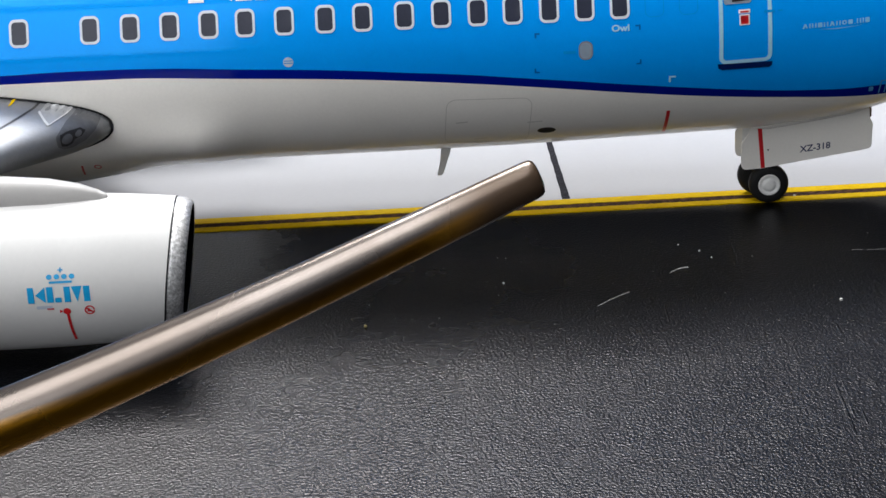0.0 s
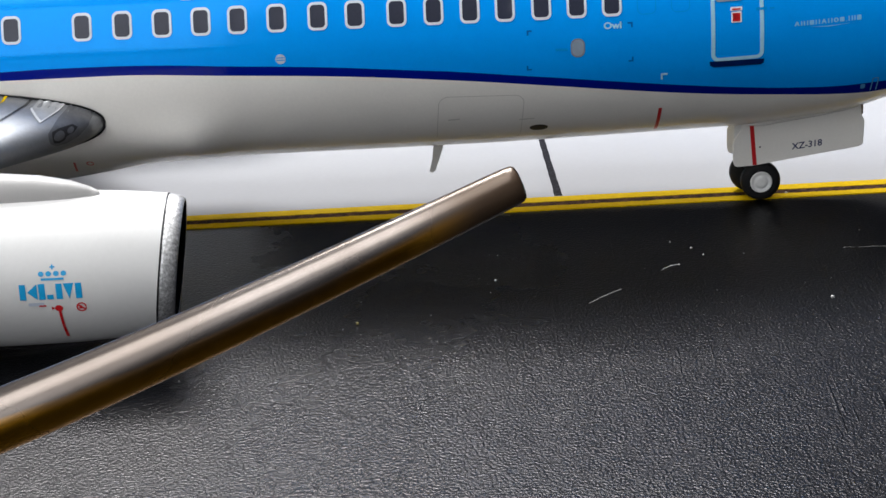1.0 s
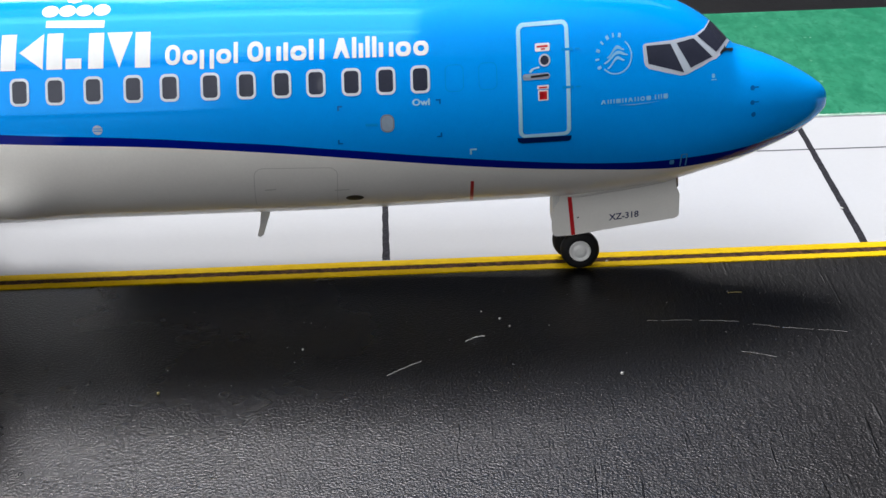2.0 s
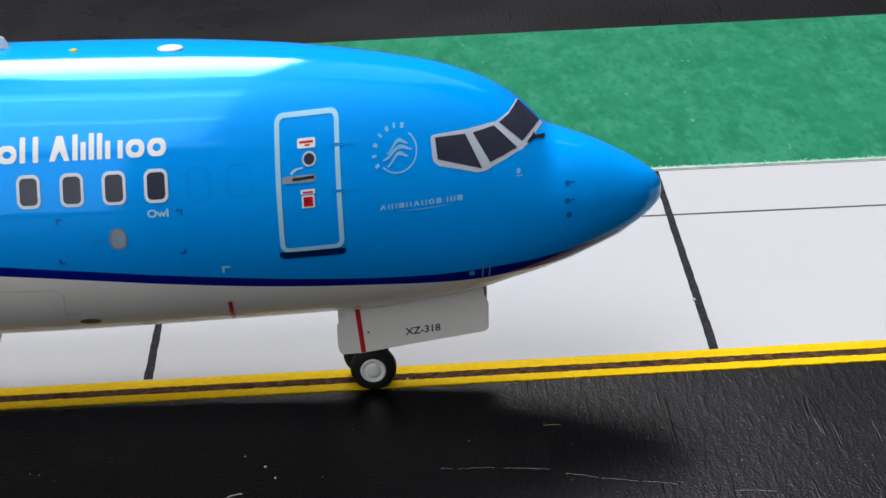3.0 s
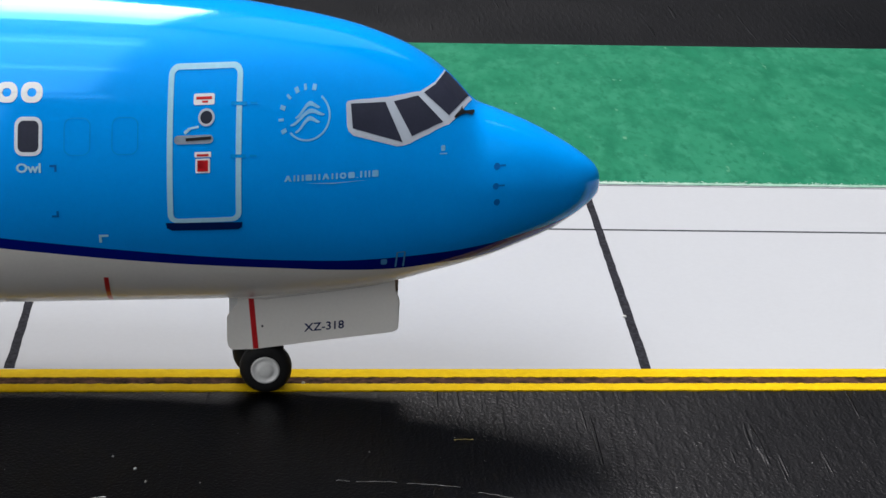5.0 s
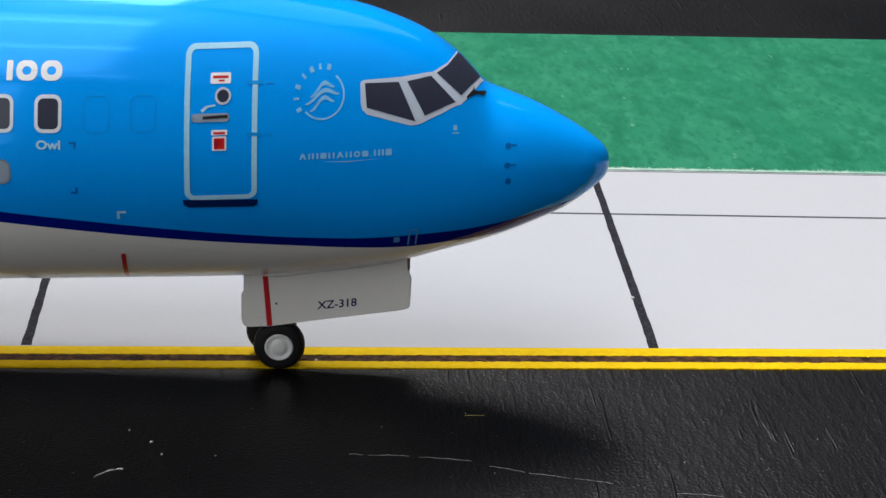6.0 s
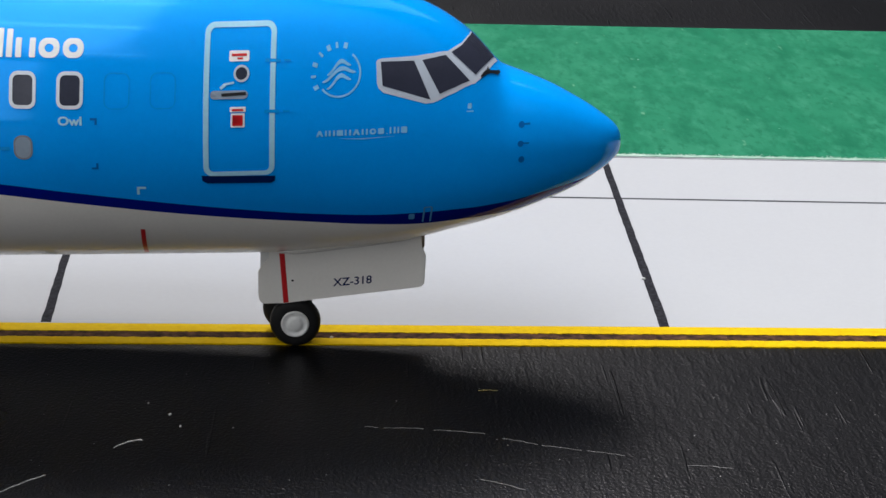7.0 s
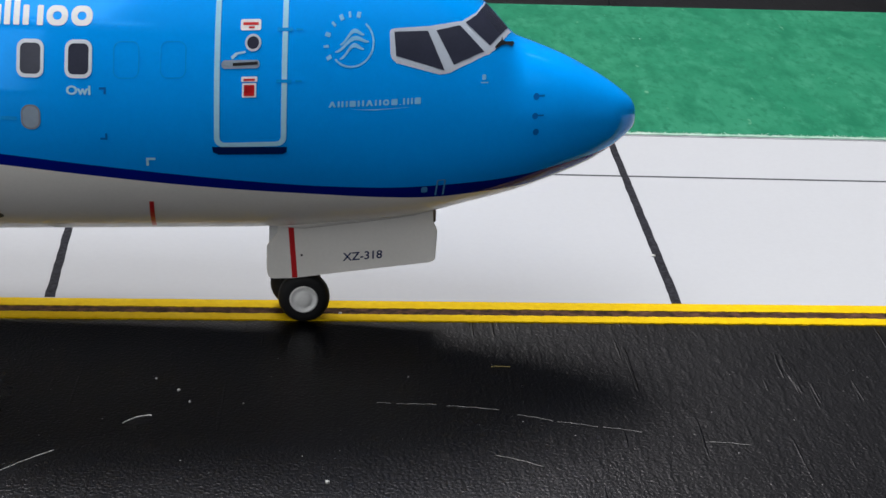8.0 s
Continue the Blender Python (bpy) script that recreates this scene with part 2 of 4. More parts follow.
APRON = material("white_card", (0.382, 0.388, 0.412), 0.8, spec=0.02, grain=0.012, grain_scale=2500, vary=0.03, vary_scale=25)
GRASS = grass_surface()
FLOCK = material("pale_green_flock", (0.40, 0.50, 0.45), 0.9, spec=0.1, grain=0.2, grain_scale=900, vary=0.4, vary_scale=300, second=(0.17, 0.36, 0.26))
MARKER = material("dark_grey_ink", (0.008, 0.008, 0.013), 0.8, spec=0.05, grain=0.6, grain_scale=3600, vary=0.3, vary_scale=2200, second=(0.028, 0.028, 0.033))
GAPBROWN = material("dark_brown_print", (0.085, 0.040, 0.022), 0.8, spec=0.06, grain=0.8, grain_scale=2000, vary=0.5, vary_scale=1300, second=(0.014, 0.009, 0.007), bump=0.4, bump_scale=3000)
THIN = material("thin_grey_ink", (0.035, 0.038, 0.045), 0.8, spec=0.15, grain=0.2, vary=0.2)
MAT = mat_surface()
DUCT = material("dark_duct_paint", (0.006, 0.006, 0.007), 0.9, spec=0.0, grain=0.1, vary=0.2)
LINT = material("pale_lint", (0.46, 0.46, 0.45), 0.7, grain=0.1, vary=0.2)
FAINTLINT = material("dull_grey_lint", (0.27, 0.27, 0.27), 0.7, grain=0.3, grain_scale=5000, vary=0.6, vary_scale=2200)
LINTY = material("yellowish_lint", (0.20, 0.16, 0.05), 0.7, grain=0.1, vary=0.2)
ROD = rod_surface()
WINRIM = material("pale_silver_print", (0.66, 0.72, 0.80), 0.3, grain=0.04, vary=0.06)
HATCH = material("blue_grey_print", (0.28, 0.35, 0.44), 0.3, grain=0.05, vary=0.08)
SILL = material("blue_black_print", (0.0, 0.012, 0.09), 0.25, grain=0.05, vary=0.08)
SHADEGREY = material("dark_reflection_and_lens_silver", (0.17, 0.175, 0.19), 0.42, 0.65, grain=0.06, grain_scale=4000, vary=0.3, vary_scale=900)
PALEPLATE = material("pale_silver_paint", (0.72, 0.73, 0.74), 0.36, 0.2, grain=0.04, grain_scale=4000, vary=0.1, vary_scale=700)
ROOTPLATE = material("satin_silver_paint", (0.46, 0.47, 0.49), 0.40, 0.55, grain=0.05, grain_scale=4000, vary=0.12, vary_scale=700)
PYLON = material("pale_warm_grey_paint", (0.44, 0.43, 0.425), 0.4, grain=0.02, grain_scale=4000, vary=0.06, vary_scale=300, spec=0.3)
HINGE = material("brown_stained_metal", (0.36, 0.27, 0.18), 0.5, grain=0.1, grain_scale=4000, vary=0.3, vary_scale=1500)
CEIL = material("matt_ceiling_paint", (0.75, 0.75, 0.74), 0.9, grain=0.02, grain_scale=300, vary=0.03, vary_scale=3)
WALLM = material("matt_wall_paint", (0.045, 0.05, 0.065), 0.9, grain=0.02, grain_scale=300, vary=0.04, vary_scale=3)
WOOD = material("table_wood", (0.10, 0.082, 0.070), 0.45, grain=0.15, grain_scale=120, vary=0.3, vary_scale=14)


# ---- mesh helpers ----
def mesh_object(name, verts, faces, mats, index=None, smooth=True, parent=None, label=""):
    me = bpy.data.meshes.new(name)
    me.from_pydata([(S * x, S * y, S * z) for x, y, z in verts], [], faces)
    for m in mats:
        me.materials.append(m)
    if index is not None:
        me.polygons.foreach_set("material_index", index)
    me.polygons.foreach_set("use_smooth", [smooth] * len(me.polygons))
    me.update()
    ob = new(name, me)
    if parent is not None:
        ob.parent = parent
    if label:
        tagged(ob, label)
    return ob


def part(name, bm, mat, parent, label="", smooth=True):
    """One bmesh, at full size, as one mesh object under a thing or under a part."""
    me = bpy.data.meshes.new(name)
    bmesh.ops.recalc_face_normals(bm, faces=bm.faces[:])
    bm.transform(Matrix.Scale(S, 4))
    for fc in bm.faces:
        fc.smooth = smooth
    bm.to_mesh(me)
    bm.free()
    me.materials.append(mat)
    ob = new(name, me)
    ob.parent = parent
    if label:
        tagged(ob, label)
    return ob


def thing(name, label, category, group="", kind=""):
    return tagged(new(name), label, category, group, kind)


def smooth_curve(pairs):
    """A monotone cubic through (x, value) pairs given in rising x."""
    xs = np.array([p[0] for p in pairs], float)
    ys = np.array([p[1] for p in pairs], float)
    h = np.diff(xs)
    d = np.diff(ys) / h
    m = np.zeros(len(xs))
    m[0], m[-1] = d[0], d[-1]
    for i in range(1, len(xs) - 1):
        if d[i - 1] * d[i] > 0:
            w1, w2 = 2 * h[i] + h[i - 1], h[i] + 2 * h[i - 1]
            m[i] = (w1 + w2) / (w1 / d[i - 1] + w2 / d[i])

    def at(x):
        x = min(max(x, xs[0]), xs[-1])
        i = int(min(max(np.searchsorted(xs, x, side="right") - 1, 0), len(h) - 1))
        t = (x - xs[i]) / h[i]
        return float((1 + 2 * t) * (1 - t) ** 2 * ys[i] + t * (1 - t) ** 2 * h[i] * m[i] + t * t * (3 - 2 * t) * ys[i + 1] + t * t * (t - 1) * h[i] * m[i + 1])

    return at


def box(bm, x0, x1, y0, y1, z0, z1, bevel=0.0):
    made = bmesh.ops.create_cube(bm, size=1.0, matrix=Matrix.Translation(((x0 + x1) / 2, (y0 + y1) / 2, (z0 + z1) / 2)) @ Matrix.Diagonal((x1 - x0, y1 - y0, z1 - z0, 1)))
    if bevel:
        edges = list({e for v in made["verts"] for e in v.link_edges})
        bmesh.ops.bevel(bm, geom=edges, offset=bevel, segments=2, affect="EDGES")


def lathe(profile, centre, axis="x", steps=48, bm=None, caps=True):
    """Turns (along, radius) pairs round an axis through centre."""
    bm = bm or bmesh.new()
    rings = []
    for a, r in profile:
        ring = []
        for k in range(steps):
            c, s = math.cos(2 * math.pi * k / steps), math.sin(2 * math.pi * k / steps)
            off = (a, r * c, r * s) if axis == "x" else (r * c, a, r * s) if axis == "y" else (r * c, r * s, a)
            ring.append(bm.verts.new(Vector(centre) + Vector(off)))
        rings.append(ring)
    for p, q in zip(rings, rings[1:]):
        for k in range(steps):
            bm.faces.new((p[k], p[(k + 1) % steps], q[(k + 1) % steps], q[k]))
    if caps:
        for ring in (rings[0], rings[-1]):
            bm.faces.new(ring)
    return bm


# ---- the room round the diorama ----
def slab(name, lo, hi, mat, label, category="room"):
    bm = bmesh.new()
    box(bm, lo[0] / S, hi[0] / S, lo[1] / S, hi[1] / S, lo[2] / S, hi[2] / S)
    ob = part(name, bm, mat, None, "", False)
    return tagged(ob, label, category, kind="structure")


# unseen room; its dark and pale tones shape the light on the model
slab("floor", (-1.7, -1.9, -0.80), (1.7, 0.80, -0.75), WOOD, "plain dark wooden room floor")
slab("ceiling", (-1.7, -1.9, 1.80), (1.7, 0.80, 1.85), CEIL, "plain pale ceiling")
slab("wall_west", (-1.7, -1.8, -0.75), (-1.6, 0.70, 1.80), CEIL, "plain pale painted wall")
slab("wall_east", (1.6, -1.8, -0.75), (1.7, 0.70, 1.80), WALLM, "plain dark painted wall")
for nm, lo, hi in (("wall_south_sill", (-1.7, -1.9, -0.75), (1.7, -1.8, 0.06)), ("wall_south_head", (-1.7, -1.9, 1.72), (1.7, -1.8, 1.80)), ("wall_south_east", (-0.29, -1.9, 0.06), (1.7, -1.8, 1.72))):
    slab(nm, lo, hi, WALLM, "plain dark wall beside the rear fill light")
for nm, lo, hi in (("wall_north_sill", (-1.7, 0.70, -0.75), (1.7, 0.80, 0.64)), ("wall_north_head", (-1.7, 0.70, 1.74), (1.7, 0.80, 1.80)), ("wall_north_west", (-1.7, 0.70, 0.64), (-0.43, 0.80, 1.74)), ("wall_north_pier", (0.03, 0.70, 0.64), (0.08, 0.80, 1.74)), ("wall_north_east", (0.48, 0.70, 0.64), (1.7, 0.80, 1.74))):
    slab(nm, lo, hi, WALLM, "plain dark wall beside the window")


def table():
    ob = thing("table", "plain dark wooden table under the mat", "table")
    bm = bmesh.new()
    box(bm, -120, 120, -100, 80, -6.0, -0.4, 0.3)
    part("tabletop", bm, WOOD, ob, "", False)
    for tx in (-110, 110):
        for ty in (-90, 70):
            bm = bmesh.new()
            box(bm, tx - 5, tx + 5, ty - 5, ty + 5, -150, -6.0, 0.2)
            part("leg", bm, WOOD, ob, "", False)


table()

# ---- the diorama's ground ----
def sheet(name, corners, z0, z1, mat, label, category, kind="structure", parent=None):
    """A thin flat piece with real thickness, from its outline in plan."""
    bm = bmesh.new()
    low = [bm.verts.new((x, y, z0)) for x, y in corners]
    high = [bm.verts.new((x, y, z1)) for x, y in corners]
    n = len(corners)
    bm.faces.new(low[::-1])
    bm.faces.new(high)
    for k in range(n):
        bm.faces.new((low[k], low[(k + 1) % n], high[(k + 1) % n], high[k]))
    ob = part(name, bm, mat, parent, "", False)
    return tagged(ob, label, category, kind=kind)


sheet("ground", [(-75, -60), (75, -60), (75, 45), (-75, 45)], -0.4, 0.0, MAT, "black leather-grained mat laid out as tarmac", "mat")


def edge(x, y0, slope):
    return (x, y0 + slope * x)


# white card, green strip, printed lines
XL, XR = -70.0, 70.0
sheet("apron", [edge(XL, 0.37, 0.0262), edge(XR, 0.37, 0.0262), edge(XR, 7.5, 0.010), edge(XL, 7.5, 0.010)], 0.0, 0.012, APRON, "smooth white card apron beside the tarmac", "card")
sheet("grass_strip", [edge(XL, 7.48, 0.010), edge(XR, 7.48, 0.010), edge(XR, 16.12, 0.022), edge(XL, 16.12, 0.022)], 0.0, 0.024, GRASS, "mottled green grass strip behind the white apron", "grass")
def ragged(y0, slope, amount, seed):
    """Points along a torn tape edge, close together where the camera passes."""
    xs = [XL] + [-17 + 0.03 * k for k in range(801)] + [XR]
    return [(x, y0 + slope * x + amount * (noise.noise(Vector((x * 9, seed, 0))) + 0.8 * noise.noise(Vector((x * 31, seed, 4))))) for x in xs]


for a, b, ra, rb in ((0.392, 0.162, 0.003, 0.016), (-0.028, -0.212, 0.012, 0.010)):
    sheet("yellow_line", ragged(b, 0.0262, rb, b * 50) + ragged(a, 0.0262, ra, a * 50)[::-1], 0.001, 0.018, YELLOW, "narrow bright yellow painted edge line", "line")
sheet("line_gap", [edge(XL, -0.05, 0.0262), edge(XR, -0.05, 0.0262), edge(XR, 0.185, 0.0262), edge(XL, 0.185, 0.0262)], 0.0005, 0.010, GAPBROWN, "dark brown strip between the yellow lines", "line")
sheet("thin_line", [edge(XL, 5.368, 0.007), edge(XR, 5.368, 0.007), edge(XR, 5.428, 0.007), edge(XL, 5.428, 0.007)], 0.006, 0.0135, THIN, "thin dark line ruled across the white apron", "line")
sheet("edge_line", [edge(XL, 7.40, 0.010), edge(XR, 7.40, 0.010), edge(XR, 7.425, 0.010), edge(XL, 7.425, 0.010)], 0.006, 0.0135, THIN, "thin grey line along the grass strip", "line")


def stroke(name, a, b, wide, far, bow, mat, label):
    """A hand-drawn marker stroke with slightly uneven sides, narrower at its far end and a little bowed."""
    a, b = Vector((*a, 0)), Vector((*b, 0))
    ahead = (b - a).normalized()
    side = Vector((-ahead.y, ahead.x, 0))
    left, right, n = [], [], 40
    for k in range(n + 1):
        p = a.lerp(b, k / n) + side * bow * math.sin(math.pi * k / n)
        half = (wide + (far - wide) * k / n) / 2
        left.append(p + side * (half + 0.012 * noise.noise(p * 9)))
        right.append(p - side * (half + 0.012 * noise.noise(p * 9 + Vector((5, 3, 1)))))
    return sheet(name, [(v.x, v.y) for v in left + right[::-1]], 0.006, 0.0145, mat, label, "line")


stroke("marker_line", (-4.855, 0.30), (-5.12, 7.4), 0.125, 0.06, 0.03, MARKER, "dark hand-drawn joint line across the white apron")
stroke("marker_line", (2.855, 0.45), (2.86, 7.45), 0.125, 0.11, 0.0, MARKER, "dark hand-drawn joint line across the white apron")

def fringe():
    """Frayed flock along the near edge of the grass strip, and loose flakes on it."""
    rng = random.Random(9)
    verts, faces = [], []
    for k in range(2600):
        x = rng.uniform(-4, 14)
        y = 7.48 + 0.010 * x + rng.gauss(0.06, 0.035) if k < 2580 else rng.uniform(7.7, 16.0)
        a, r = rng.random() * 6.28, rng.uniform(0.012, 0.04)
        b = len(verts)
        verts += [(x, y, 0.024), (x + r * math.cos(a), y + 0.8 * r * math.sin(a), 0.027), (x + 0.9 * r * math.cos(a + 1.2), y + 0.8 * r * math.sin(a + 1.2), 0.026 + r * 0.12)]
        faces.append((b, b + 1, b + 2))
    ob = mesh_object("grass_flock", verts, faces, [FLOCK], None, False)
    tagged(ob, "pale frayed green flock along the grass strip", "grass", kind="stuff")


fringe()
sheet("grass_edge", ragged(7.462, 0.010, 0.006, 3.0) + ragged(7.545, 0.010, 0.035, 8.0)[::-1], 0.008, 0.0275, FLOCK, "pale worn edge of the green grass strip", "grass")

# ---- fuselage shape ----
NOSE = 2.06
half_width = smooth_curve([(max(0, NOSE - x) ** 0.5, v) for x, v in ((2.06, 0), (2.0, .2), (1.85, .38), (1.5, .6), (.9, .88), (-.25, 1.22), (-1, 1.4), (-2.3, 1.66), (-3.5, 1.81), (-4.5, 1.875), (-5.5, 1.88), (-22, 1.88), (-26, 1.7), (-31, 1.1), (-37, .18))])
crown = smooth_curve([(max(0, NOSE - x) ** 0.5, v) for x, v in ((2.06, 2.63), (2.0, 2.79), (1.87, 2.90), (1.54, 3.106), (1.19, 3.28), (.85, 3.41), (.61, 3.50), (.44, 3.676), (.28, 3.845), (.17, 3.936), (-.16, 4.143), (-.5, 4.283), (-.83, 4.387), (-1.51, 4.523), (-2.86, 4.70), (-4.2, 4.785), (-5.5, 4.82), (-7, 4.84), (-27, 4.84), (-37, 4.35))])
keel = smooth_curve([(max(0, NOSE - x) ** 0.5, v) for x, v in ((2.06, 2.63), (2.05, 2.5), (1.98, 2.41), (1.91, 2.348), (1.69, 2.185), (1.48, 2.055), (1.13, 1.91), (.77, 1.77), (.42, 1.66), (.07, 1.57), (-.24, 1.48), (-1.2, 1.32), (-2.15, 1.215), (-3.1, 1.195), (-4.4, 1.165), (-5.8, 1.13), (-8.3, 1.11), (-10, 1.10), (-10.9, 1.06), (-11.8, .92), (-12.3, .85), (-13.5, .72), (-18, .72), (-21, 1.05), (-24, 1.3), (-30, 2.6), (-37, 3.9))])
stripe_top = smooth_curve([(-40, 2.95), (-13, 2.993), (-12.1, 3.01), (-11.3, 3.007), (-10.5, 2.985), (-9.6, 2.93), (-8.8, 2.888), (-8, 2.835), (-7.2, 2.765), (-6.36, 2.693), (-5.55, 2.60), (-4.75, 2.507), (-3.94, 2.40), (-3.1, 2.285), (-2.3, 2.178), (-1.5, 2.088), (-.64, 2.038), (.2, 2.052), (.75, 2.105), (1.1, 2.17), (1.5, 2.25), (1.85, 2.33), (2.06, 2.4)])
stripe_low = smooth_curve([(-40, 2.82), (-13, 2.865), (-11.3, 2.868), (-9.6, 2.79), (-8, 2.70), (-6.36, 2.557), (-4.75, 2.372), (-3.1, 2.15), (-2.3, 2.052), (-1.6, 1.978), (-.95, 1.91), (-.28, 1.87), (.2, 1.882), (.7, 1.91), (1.2, 2.0), (1.6, 2.1)])


def shape(x):
    r = max(0, NOSE - x) ** 0.5
    zw = 2.96 if x < -4 else 2.96 - 0.33 * (x + 4) / 6.06
    if x < -27:
        zw += (4.12 - 2.96) * (-27 - x) / 10
    return half_width(r), zw, max(crown(r), zw), min(keel(r), zw)


def bulge(x, z):
    """How far the wing fairing swells out of the lower fuselage, with a rounded hump at its start."""
    t = min(1.0, max(0.0, (-9.35 - x) / 1.0))
    back = min(1.0, max(0.0, (x + 22.0) / 2.0))
    fairing = 0.13 * t * t * (3 - 2 * t) * back * math.exp(-((z - 1.72) / 0.42) ** 2)
    hump = 0.15 * t * t * (3 - 2 * t) * (math.exp(-((x + 10.2) / 0.8) ** 2) if x < -10.2 else 1.0) * math.exp(-((z - 1.62) / 0.40) ** 2)
    return fairing + hump


def girth(x, u):
    """The half width, as a share of the widest, at the share u of the height; the chin is fuller than an ellipse."""
    t = min(1.0, max(0.0, (x + 2.2) / 2.2)) if u < 0 else 0.0
    e = 2 + 0.45 * t * t * (3 - 2 * t)
    return max(0.0, 1 - abs(u) ** e) ** (1 / e)


def skin_y(x, z):
    w, zw, top, low = shape(x)
    b = max(top - zw if z > zw else zw - low, 1e-3)
    c = girth(x, max(-1.0, min(1.0, (z - zw) / b)))
    return w * c + bulge(x, z) * min(1.0, 3 * c)


plane = thing("model_airplane", "blue and white die-cast model airliner standing on its gear", "model airplane")


def build_fuselage():
    rs = [0.0, 0.06, 0.12, 0.18, 0.25, 0.33, 0.42] + [0.5 + 0.035 * k for k in range(60)] + [2.6 + 0.02 * k for k in range(65)] + [3.9 + 0.06 * k for k in range(40)]
    xs = [NOSE - r * r for r in rs if NOSE - r * r > -37] + [-37.0]
    na, nb, nc = 22, 2, 18
    verts, faces, index = [], [], []
    for x in xs:
        w, zw, top, low = shape(x)

        def angle(z):
            b = top - zw if z > zw else zw - low
            return math.asin(min(1, max(-1, (z - zw) / max(b, 1e-4))))

        hi = angle(stripe_top(x))
        lo = min(angle(stripe_low(x)), hi)
        phis = [math.pi / 2 + (hi - math.pi / 2) * k / na for k in range(na)] + [hi + (lo - hi) * k / nb for k in range(nb)] + [lo + (-math.pi / 2 - lo) * k / nc for k in range(nc + 1)]
        row = []
        for p in phis:
            b = top - zw if p > 0 else zw - low
            row.append((-w * girth(x, math.sin(p)) - bulge(x, zw + b * math.sin(p)) * min(1.0, 3 * math.cos(p)), zw + b * math.sin(p)))
        full = row + [(-y, z) for y, z in row[-2:0:-1]]
        verts += [(x, y, z) for y, z in full]
    n, m = len(full), na + nb + nc
    for i in range(len(xs) - 1):
        for k in range(n):
            faces.append((i * n + k, i * n + (k + 1) % n, (i + 1) * n + (k + 1) % n, (i + 1) * n + k))
            kk = k if k < m else n - 1 - k
            index.append(0 if kk < na else 1 if kk < na + nb else 2)
    faces.append(tuple((len(xs) - 1) * n + k for k in range(n)))
    index.append(0)
    return mesh_object("fuselage", verts, faces, [BLUE, NAVY, BELLY], index, True, plane, "glossy blue fuselage with navy stripe and pale belly")


build_fuselage()


# ---- printing on the skin ----
def lay_on_skin(bm, lift):
    """Wraps flat (x, 0, z) outlines on to the near side of the fuselage."""
    for v in bm.verts:
        x, z = v.co.x, v.co.z
        v.co.y = -(skin_y(x, z) + lift)


def slice_up(bm, step=0.12):
    zs = [v.co.z for v in bm.verts]
    xs = [v.co.x for v in bm.verts]
    for lo, hi, no in ((min(zs), max(zs), (0, 0, 1)), (min(xs), max(xs), (1, 0, 0))):
        k = math.floor(lo / step) + 1
        while k * step < hi:
            co = (0, 0, k * step) if no[2] else (k * step, 0, 0)
            bmesh.ops.bisect_plane(bm, geom=bm.verts[:] + bm.edges[:] + bm.faces[:], plane_co=co, plane_no=no)
            k += 1


def fill(bm, points):
    bm.faces.new([bm.verts.new((x, 0, z)) for x, z in points])


def band(bm, outer, inner):
    a = [bm.verts.new((x, 0, z)) for x, z in outer]
    b = [bm.verts.new((x, 0, z)) for x, z in inner]
    n = len(a)
    for k in range(n):
        bm.faces.new((a[k], a[(k + 1) % n], b[(k + 1) % n], b[k]))


def rounded(cx, cz, w, h, r, lean=0.0, tilt=0.0, per=5, side=4):
    """A rounded rectangle's outline; lean shears it along x with height, tilt along z with x."""
    pts = []
    for qx, qz, a0 in ((1, 1, 0), (-1, 1, 90), (-1, -1, 180), (1, -1, 270)):
        ox, oz = qx * (w / 2 - r), qz * (h / 2 - r)
        for k in range(per + 1):
            a = radians(a0 + 90 * k / per)
            pts.append((ox + r * math.cos(a), oz + r * math.sin(a)))
    out = []
    for k, p in enumerate(pts):
        out.append(p)
        q = pts[(k + 1) % len(pts)]
        if (k + 1) % (per + 1) == 0:
            out += [(p[0] + (q[0] - p[0]) * j / side, p[1] + (q[1] - p[1]) * j / side) for j in range(1, side)]
    return [(cx + x + lean * z, cz + z + tilt * x) for x, z in out]


def disc(cx, cz, rx, rz, n=28):
    return [(cx + rx * math.cos(2 * math.pi * k / n), cz + rz * math.sin(2 * math.pi * k / n)) for k in range(n)]


def decal(name, outlines, mat, lift, parent, label=""):
    bm = bmesh.new()
    for pts in outlines:
        fill(bm, pts)
    slice_up(bm)
    lay_on_skin(bm, lift)
    return part(name, bm, mat, parent, label)


def frame_decal(name, pairs, mat, lift, parent, label=""):
    bm = bmesh.new()
    for outer, inner in pairs:
        band(bm, outer, inner)
    lay_on_skin(bm, lift)
    return part(name, bm, mat, parent, label)


def bar(x0, z0, x1, z1, wide):
    dx, dz = x1 - x0, z1 - z0
    n = math.hypot(dx, dz)
    ox, oz = -dz / n * wide / 2, dx / n * wide / 2
    return [(x0 + ox, z0 + oz), (x0 - ox, z0 - oz), (x1 - ox, z1 - oz), (x1 + ox, z1 + oz)]


WINDOW_X = (-4.118, -4.614, -5.112, -5.625, -6.120, -6.632, -7.154, -7.745, -8.272, -8.853, -9.408, -9.926, -10.48, -11.044, -11.616, -12.625)
for wx in WINDOW_X:
    fr = frame_decal("cabin_window", [(rounded(wx, 3.572, 0.28, 0.38, 0.085), rounded(wx, 3.572, 0.21, 0.305, 0.055))], WINRIM, 0.010, plane, "rounded silver-grey window surround")
    decal("pane", [rounded(wx, 3.572, 0.215, 0.31, 0.05)], GLASS, 0.005, fr, "dark smoked pane")
